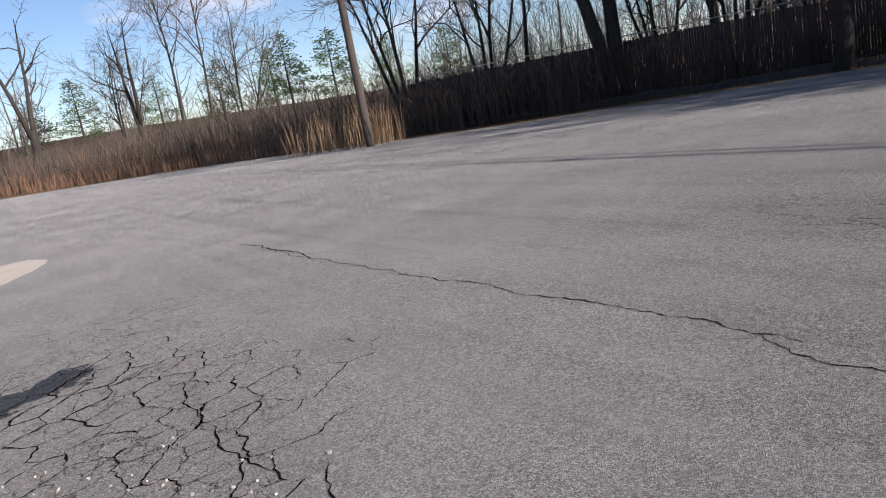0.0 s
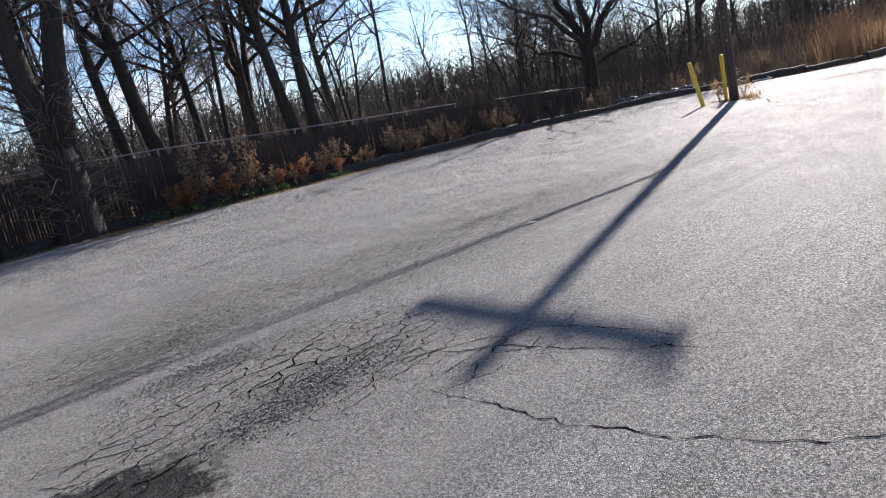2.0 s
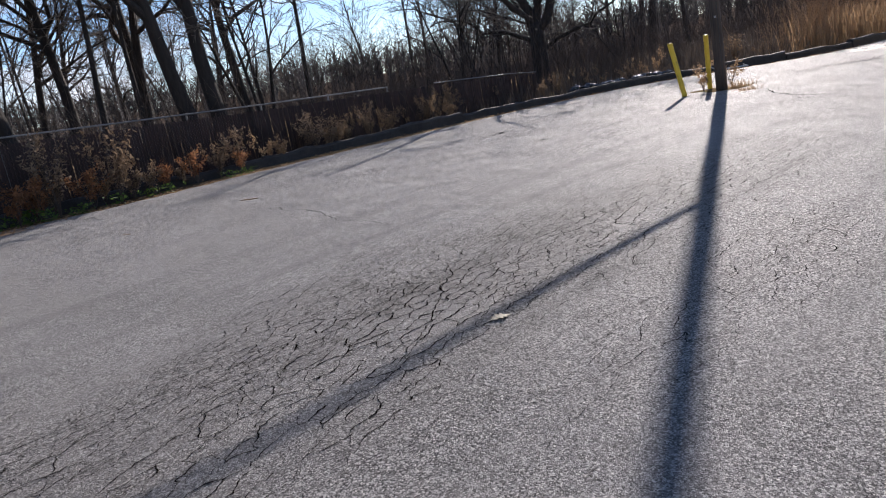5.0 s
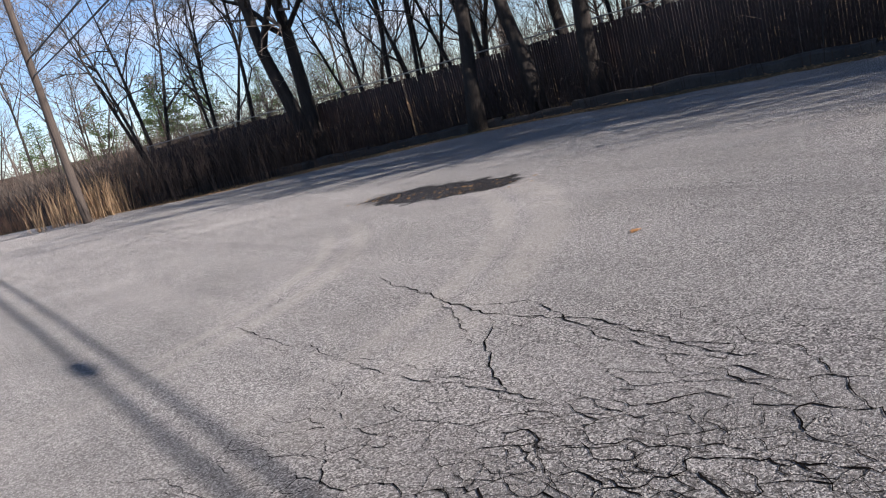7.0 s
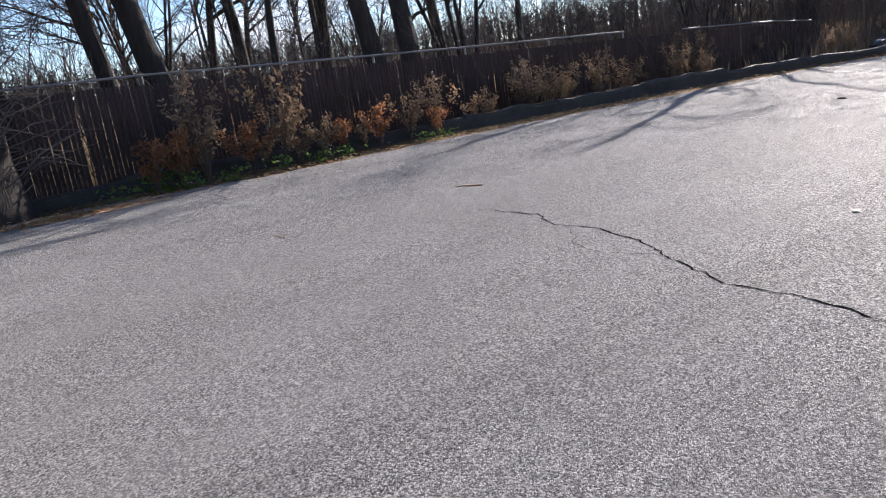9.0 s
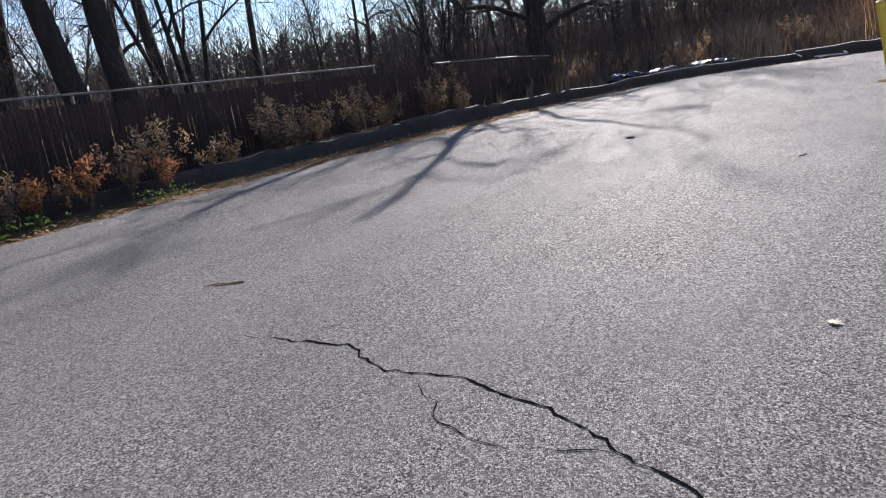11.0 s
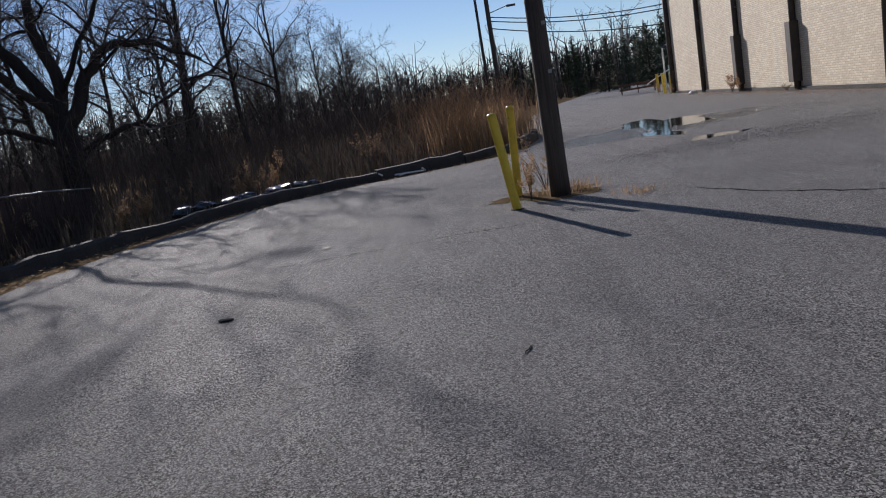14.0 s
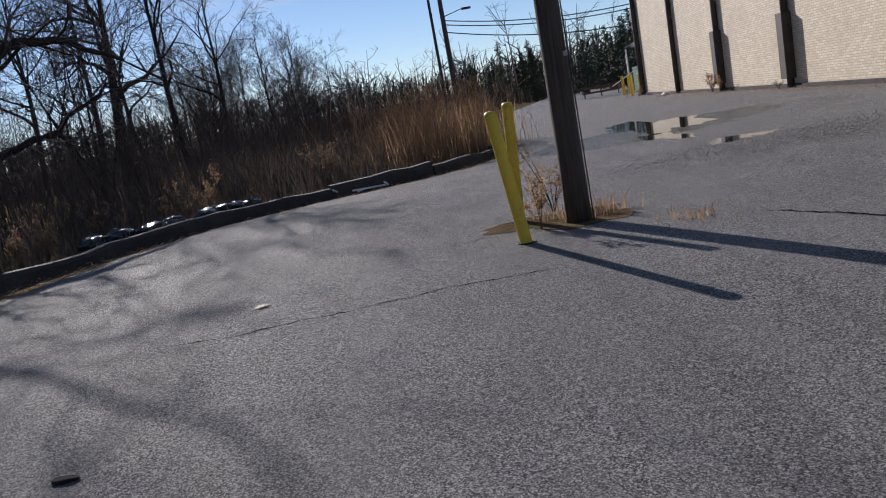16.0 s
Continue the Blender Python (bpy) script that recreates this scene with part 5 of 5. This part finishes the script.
# sand and crumbs; the pale tan also paints the patch of sun here
blob("patch", 24.3, 5.45, 1.25, 0.34, -62, 0.008, M_SUNLIT_SAND, 12, "tan sand and leaf crumbs washed to the asphalt edge, coloured pale as if sunlit", "sand", 0.3)
blob("patch", 24.4, -12.2, 0.75, 0.55, 30, 0.006, M_EARTH, 9, "bare soil round the pole base", "soil", 0.3)


def crack(line, w, seed):
    rng = random.Random(seed)
    q = [(p, d) for p, d in along([Vector((*p, 0.0)) for p in line], 0.05)]
    b = Build()
    o = 0.0
    for i, (p, d) in enumerate(q):
        o = o * 0.86 + rng.gauss(0, 0.014)
        n = Vector((-d.y, d.x, 0))
        c = p + n * o
        k = w * (0.15 + 1.1 * rng.random()) * min(1, 0.25 + i / 8, 0.25 + (len(q) - i) / 8)
        b.v += [tuple(c + n * k + UPZ * 0.0035), tuple(c - n * k + UPZ * 0.0035)]
        if i:
            j = len(b.v)
            b.f.append((j - 4, j - 3, j - 1, j - 2))
    tagged(part("pavement_crack", b, M_CRACK), "long ragged crack in the asphalt", "crack", kind="structure")


CRACKS = (
    ([(-2.25, 9.13), (-1.24, 7.78), (-0.37, 6.46), (0.32, 5.52), (0.83, 4.76), (1.19, 4.31), (1.45, 3.92), (1.75, 3.55)], 0.010),
    ([(1.75, 3.55), (2.35, 2.82), (2.54, 2.51), (2.72, 2.23), (2.87, 1.98), (2.98, 1.81)], 0.010),
    ([(1.45, 3.92), (1.48, 3.54), (1.58, 3.32), (1.72, 3.22), (2.1, 2.95)], 0.009),
    ([(7.3, -0.17), (6.82, -0.48), (6.39, -0.72), (6.03, -1.12), (5.78, -1.48), (5.62, -1.77), (5.3, -2.3)], 0.009),
    ([(7.3, -0.17), (7.7, -0.55), (8.0, -1.0), (7.4, -1.6), (6.8, -2.1)], 0.007),
    ([(20.21, -0.48), (19.52, -1.03), (19.06, -1.04), (18.77, -1.34), (18.24, -1.48), (17.88, -1.56), (17.51, -1.58), (17.02, -1.67), (16.6, -1.97), (15.8, -2.2)], 0.011),
    ([(18.83, -1.18), (18.41, -1.09), (18.09, -1.15), (17.9, -1.35), (17.63, -1.58)], 0.007),
    ([(8.97, 6.49), (9.5, 5.3), (9.87, 4.56), (10.28, 3.98), (10.58, 3.38), (10.9, 2.9)], 0.008),
    ([(9.78, 4.73), (9.69, 4.15), (9.66, 3.72), (9.7, 3.2)], 0.007),
    ([(9.5, 5.3), (9.57, 4.77), (9.61, 4.32)], 0.006),
    ([(7.69, 6.21), (8.37, 5.15), (8.89, 4.37), (9.3, 3.78), (9.67, 3.44), (9.95, 3.06)], 0.006),
    ([(26.27, -8.14), (25.61, -8.47), (25.37, -8.74), (24.9, -9.18), (24.68, -9.36), (24.08, -9.83), (23.48, -10.2)], 0.015),
    ([(14.64, 2.5), (14.36, 2.25), (13.74, 1.84)], 0.010),
    ([(-0.74, 3.32), (-0.66, 2.99), (-0.3, 2.5)], 0.008),
    ([(5.0, 3.4), (5.5, 2.75), (5.8, 2.45), (6.3, 2.25), (6.9, 1.5), (7.3, 1.1)], 0.018),
    ([(8.0, -0.27), (7.73, -0.81), (7.33, -1.19), (7.11, -1.57), (6.84, -1.74)], 0.010),
    ([(8.02, 0.1), (8.0, -0.3), (8.02, -0.69), (8.01, -1.0)], 0.010),
    ([(6.34, 3.82), (6.92, 3.48), (7.21, 3.13), (7.38, 2.97)], 0.011),
    ([(9.54, 5.09), (10.09, 4.63), (10.35, 3.64), (10.5, 3.38), (10.8, 2.6)], 0.007),
    ([(14.9, -1.9), (14.45, -1.45), (14.18, -1.23), (13.89, -1.07), (13.69, -0.94), (13.2, -0.7)], 0.007),
    ([(-2.9, 10.2), (-2.08, 8.98), (-1.6, 8.3)], 0.022),
    ([(-1.88, 4.75), (-1.56, 4.11), (-1.26, 3.6), (-0.9, 3.3)], 0.011),
    ([(3.16, 5.26), (3.55, 4.32), (3.8, 3.95)], 0.009),
    ([(4.6, 3.2), (4.93, 2.75), (4.99, 2.22)], 0.009),
    ([(4.2, 5.2), (4.81, 4.72), (5.17, 3.82), (5.51, 3.5), (6.08, 2.86)], 0.02),
    ([(22.3, -11.9), (20.89, -11.18), (19.88, -10.88), (18.5, -10.9)], 0.03),
    ([(11.4, -1.3), (12.3, -1.8), (13.1, -2.06), (14.2, -2.6)], 0.008),
)
for i, (line, w) in enumerate(CRACKS):
    crack(line, w * 0.66, 100 + i)


def crack_field(cx, cy, rx, ry, yaw, cell, stretch, w, seed, keep=1.0):
    """A patch broken into plates: the joints between scattered cells, drawn out along the lane."""
    rng = random.Random(seed)
    m = pose(cx, cy, 0.0035, 0, 0, yaw)
    sites = []
    nx, ny = int(rx / cell / stretch) + 2, int(ry / cell) + 2
    for i in range(-nx, nx + 1):
        for j in range(-ny, ny + 1):
            sites.append(Vector(((i + rng.uniform(-0.48, 0.48) + (j % 2) * 0.5) * cell, (j + rng.uniform(-0.48, 0.48)) * cell)))
    verts, _, faces = geometry.delaunay_2d_cdt(sites, [], [], 0, 1e-6)[:3]
    centre, beside = [], collections.defaultdict(list)
    for k, f in enumerate(faces):
        a, b, c = (verts[i] for i in f[:3])
        q = 2 * (a.x * (b.y - c.y) + b.x * (c.y - a.y) + c.x * (a.y - b.y))
        u = (a.length_squared * (b.y - c.y) + b.length_squared * (c.y - a.y) + c.length_squared * (a.y - b.y)) / (q or 1e-9)
        v = (a.length_squared * (c.x - b.x) + b.length_squared * (a.x - c.x) + c.length_squared * (b.x - a.x)) / (q or 1e-9)
        centre.append(Vector((u * stretch, v, 0)))
        for i, j in ((0, 1), (1, 2), (2, 0)):
            beside[tuple(sorted((f[i], f[j])))].append(k)
    build = Build()
    for pair in beside.values():
        if len(pair) < 2:
            continue
        a, b = centre[pair[0]], centre[pair[1]]
        mid = (a + b) / 2
        far = math.hypot(mid.x / rx, mid.y / ry) + 0.35 * noise.noise(mid * 0.9 + Vector((seed, 0, 0)))
        length = (b - a).length
        if far > 1 or length > cell * stretch * 2 or length < 0.01 or rng.random() > keep * min(1, (1.15 - far) * 2.4):
            continue
        d = (b - a).normalized()
        n = Vector((-d.y, d.x, 0))
        steps = max(2, int(length / 0.028))
        o, half = 0.0, w * rng.uniform(0.25, 1.0) * (1.15 - 0.75 * max(far, 0)) * (1.0 if abs(d.x) > 0.6 else 0.7)
        i0 = len(build.v)
        for i in range(steps + 1):
            t = i / steps
            o = (o + rng.gauss(0, 0.009)) * (1 if i < steps else 0) * (1 - t * 0.15)
            k = half * rng.uniform(0.3, 1.5)
            c = a.lerp(b, t) + n * (o if i else 0.0)
            build.v += [tuple(m @ (c + n * k)), tuple(m @ (c - n * k))]
        for i in range(steps):
            j = i0 + 2 * i
            build.f.append((j, j + 1, j + 3, j + 2))
    tagged(part("pavement_crack", build, M_CRACK), "net of cracks in broken asphalt", "crack", kind="structure")


FIELDS = (
    (-2.2, 4.4, 1.5, 1.7, 70, 0.24, 1.3, 0.011, 1.0), (-3.0, 6.7, 1.1, 0.8, 40, 0.2, 1.5, 0.006, 0.6),
    (4.5, 4.4, 2.2, 0.7, -52, 0.11, 2.0, 0.009, 1.0), (3.4, 5.6, 2.2, 0.8, -52, 0.17, 3.2, 0.005, 0.6),
    (6.2, 2.0, 1.5, 0.75, -40, 0.2, 1.8, 0.009, 0.7),
    (8.3, 0.6, 1.8, 1.05, -48, 0.14, 1.8, 0.009, 1.0), (7.75, -0.9, 1.0, 0.6, -60, 0.2, 1.6, 0.005, 0.8),
    (9.7, 2.35, 1.9, 0.95, -40, 0.14, 1.4, 0.0048, 1.0), (11.0, 2.0, 2.6, 1.4, -52, 0.17, 1.7, 0.0045, 0.95),
    (9.4, 3.7, 1.6, 0.8, -50, 0.3, 2.0, 0.004, 0.5), (7.4, 3.2, 1.5, 0.7, -40, 0.36, 1.8, 0.004, 0.4),
    (12.7, -1.6, 3.4, 1.5, -44, 0.11, 2.3, 0.006, 1.0), (14.2, -4.8, 3.6, 1.2, -58, 0.13, 2.6, 0.006, 0.9),
    (11.6, -3.6, 2.6, 0.8, -58, 0.17, 2.6, 0.004, 0.75), (13.9, -1.1, 1.2, 0.5, -60, 0.3, 1.6, 0.006, 0.6),
    (11.3, 0.7, 2.4, 0.6, -55, 0.13, 2.4, 0.004, 0.8), (22.4, -16.9, 2.4, 0.9, 42, 0.3, 1.8, 0.010, 0.8),
)
for i, f in enumerate(FIELDS):
    crack_field(*f[:8], 300 + i, f[8])


def stones(cx, cy, sx, sy, yaw, n, s0, s1, seed, label, mat=None):
    rng = random.Random(seed)
    b = Build()
    m = pose(cx, cy, 0, 0, 0, yaw)
    for _ in range(n):
        c = m @ Vector((rng.gauss(0, sx), rng.gauss(0, sy), 0))
        s = rng.uniform(s0, s1)
        b.box((c.x, c.y, s * 0.3), (s, s * rng.uniform(0.6, 1), s * 0.7), rng.uniform(0, 180), rng.uniform(-25, 25), rng.uniform(-25, 25))
    tagged(part("gravel", b, mat or M_STONE), label, "gravel", kind="stuff")


stones(22.9, -17.6, 1.5, 0.6, 45, 2600, 0.006, 0.02, 1, "loose grey gravel on the broken asphalt")
stones(7.85, 0.5, 0.42, 0.14, -45, 1500, 0.004, 0.013, 2, "crumbled dark asphalt grit in the broken patch", M_GRIT)
stones(8.95, 1.45, 0.32, 0.1, -50, 700, 0.004, 0.012, 7, "crumbled dark asphalt grit in the broken patch", M_GRIT)
stones(-1.9, 2.9, 0.5, 0.4, 0, 200, 0.006, 0.018, 4, "grit in the broken asphalt")


def oak_leaf(x, y, yaw, size, label="curled orange-brown oak leaf lying on the asphalt", mat=None):
    b = Build()
    pts = []
    for k in range(26):
        t = k / 25
        w = math.sin(math.pi * min(t * 1.02, 1)) * 0.32 * (1 + 0.45 * math.sin(t * 26))
        pts.append((t - 0.5, w, 0.05 * math.sin(t * 3.1) + 0.2 * w * w))
    for i in range(25):
        a, c = pts[i], pts[i + 1]
        mid0, mid1 = (a[0], 0, 0.05 * math.sin((i / 25) * 3.1)), (c[0], 0, 0.05 * math.sin(((i + 1) / 25) * 3.1))
        b.face(mid0, mid1, c, a)
        b.face(mid1, mid0, (a[0], -a[1], a[2]), (c[0], -c[1], c[2]))
    ob = part("fallen_leaf", b, mat or M_LEAF)
    ob.matrix_basis = pose(x, y, 0.008, 0, 0, yaw) @ Matrix.Scale(size, 4)
    mod = ob.modifiers.new("body", "SOLIDIFY")
    mod.thickness = 0.01
    tagged(ob, label, "leaf", "fallen leaves")


oak_leaf(5.83, 1.99, 20, 0.22)
oak_leaf(5.55, 2.12, 80, 0.08)
oak_leaf(18.12, -3.0, 10, 0.08, "pale yellow leaf lying on the asphalt", M_PALELEAF)
oak_leaf(15.34, 3.35, 60, 0.13, "pale dry leaf lying on the asphalt", M_PALELEAF)
oak_leaf(15.85, 3.36, 140, 0.09, "pale dry leaf lying on the asphalt", M_PALELEAF)
oak_leaf(11.1, 5.7, 30, 0.12)
oak_leaf(26.08, -9.19, 70, 0.16, "pale dry leaf lying on the asphalt", M_PALELEAF)
oak_leaf(11.85, -2.13, 100, 0.14, "pale dry leaf lying on the asphalt", M_PALELEAF)


def stick(x, y, yaw, l, label, r=0.008, mat=None):
    b = Build()
    b.tube([(-l / 2, 0, r * 0.8), (-l * 0.1, l * 0.06, r * 0.9), (l * 0.2, -l * 0.02, r * 0.9), (l / 2, l * 0.08, r * 0.8)], [r, r, r * 0.8, r * 0.4], 6)
    b.tube([(l * 0.05, 0.02 * l, r), (l * 0.2, l * 0.2, r * 2.5)], [r * 0.6, r * 0.3], 5)
    ob = part("twig", b, mat or M_STRAW)
    ob.matrix_basis = pose(x, y, 0.002, 0, 0, yaw)
    tagged(ob, label, "twig", "fallen twigs")


stick(21.66, -0.5, 60, 0.34, "pale broken twig lying on the asphalt")
stick(20.3, 1.45, 30, 0.26, "thin pale twig lying on the asphalt", 0.004)
stick(21.38, -6.19, 100, 0.13, "dark broken twig lying on the asphalt", 0.006, M_BARK)

# white frame scrap and black bags by the kerb
scrap = thing("metal_scrap", 31.3, -17.3, 0, 35, label="bent white metal frame lying on the asphalt by the kerb", category="scrap")
part("bar", Build().tube([(-0.55, 0, 0.03), (0.5, 0.05, 0.05)], [0.022, 0.022], 8), M_WHITE, scrap)
part("bar", Build().tube([(-0.55, 0, 0.03), (-0.5, 0.3, 0.12)], [0.022, 0.022], 8), M_WHITE, scrap)
part("bar", Build().tube([(0.5, 0.05, 0.05), (0.6, 0.34, 0.16)], [0.022, 0.022], 8), M_WHITE, scrap)
part("bar", Build().tube([(-0.1, 0.02, 0.04), (0.1, 0.3, 0.03)], [0.015, 0.015], 8), M_WHITE, scrap)
rng = random.Random(91)
bag_me = []
for s in range(3):
    bm = bmesh.new()
    bmesh.ops.create_icosphere(bm, subdivisions=3, radius=0.3)
    for v in bm.verts:
        v.co *= 1 + 0.35 * noise.noise(v.co * 5 + Vector((s * 7, 0, 0))) + 0.12 * noise.noise(v.co * 16)
        v.co.z = max(v.co.z * 0.6, -0.12)
    me = bpy.data.meshes.new("bag")
    bm.to_mesh(me)
    bm.free()
    me.materials.append(M_BAG)
    bag_me.append(me)
for i in range(22):
    t = i / 21
    x, y = 33.7 - t * 0.9 + rng.uniform(-0.1, 0.3), -12.4 - t * 3.6
    ob = part("plastic_bag", bag_me[i % 3], M_BAG)
    s = rng.uniform(0.35, 0.8)
    ob.matrix_basis = pose(x + 0.35, y, 0.12 * s + 0.1, 0, 0, rng.uniform(0, 360)) @ Matrix.Scale(s, 4)
    tagged(ob, "crumpled shiny black plastic bag behind the kerb", "bag", "black bags")
pale_me = bag_me[1].copy()
pale_me.materials.clear()
pipe_bag = part("plastic_bag", pale_me, M_WHITE)
pipe_bag.matrix_basis = pose(*(B0 + BD * 5.5 + BN * 0.5 + UPZ * 0.07), 0, 0, 30) @ Matrix.Scale(0.6, 4)
tagged(pipe_bag, "small white bag at the foot of the brick wall", "bag")
chunk = part("bark_chunk", bag_me[2].copy(), M_BARK)
chunk.data.materials.clear()
chunk.data.materials.append(M_BARK)
chunk.matrix_basis = pose(24.63, -6.42, 0.01, 0, 0, 30) @ Matrix.Diagonal((0.26, 0.13, 0.08, 1))
tagged(chunk, "dark flat lump of bark lying on the asphalt", "bark")
for u, w, k, z in ((11.2, 0.35, 1, 0.9), (11.9, 0.3, 3, 0.8), (17.0, 0.3, 2, 0.5), (0.4, 0.4, 3, 0.9), (-0.6, 0.8, 3, 0.8)):
    c = B0 + BD * u + BN * w
    plant_weed(k, c.x, c.y, z, "dry weed growing at the foot of the brick wall")
base_litter = Build()
for _ in range(1100):
    c = B0 + BD * rng.uniform(4, 24) + BN * abs(rng.gauss(0, 0.5)) + UPZ * rng.uniform(0.004, 0.03)
    a, q = rng.uniform(0, 6.283), rng.uniform(0.02, 0.06)
    u, w = Vector((math.cos(a), math.sin(a), rng.uniform(-0.2, 0.4))) * q, Vector((-math.sin(a), math.cos(a), rng.uniform(-0.2, 0.4))) * q * 0.5
    base_litter.face(c - u, c + w, c + u, c - w)
tagged(part("leaf_litter", base_litter, M_LITTER), "dry tan leaves along the foot of the brick wall", "leaf litter", kind="stuff")
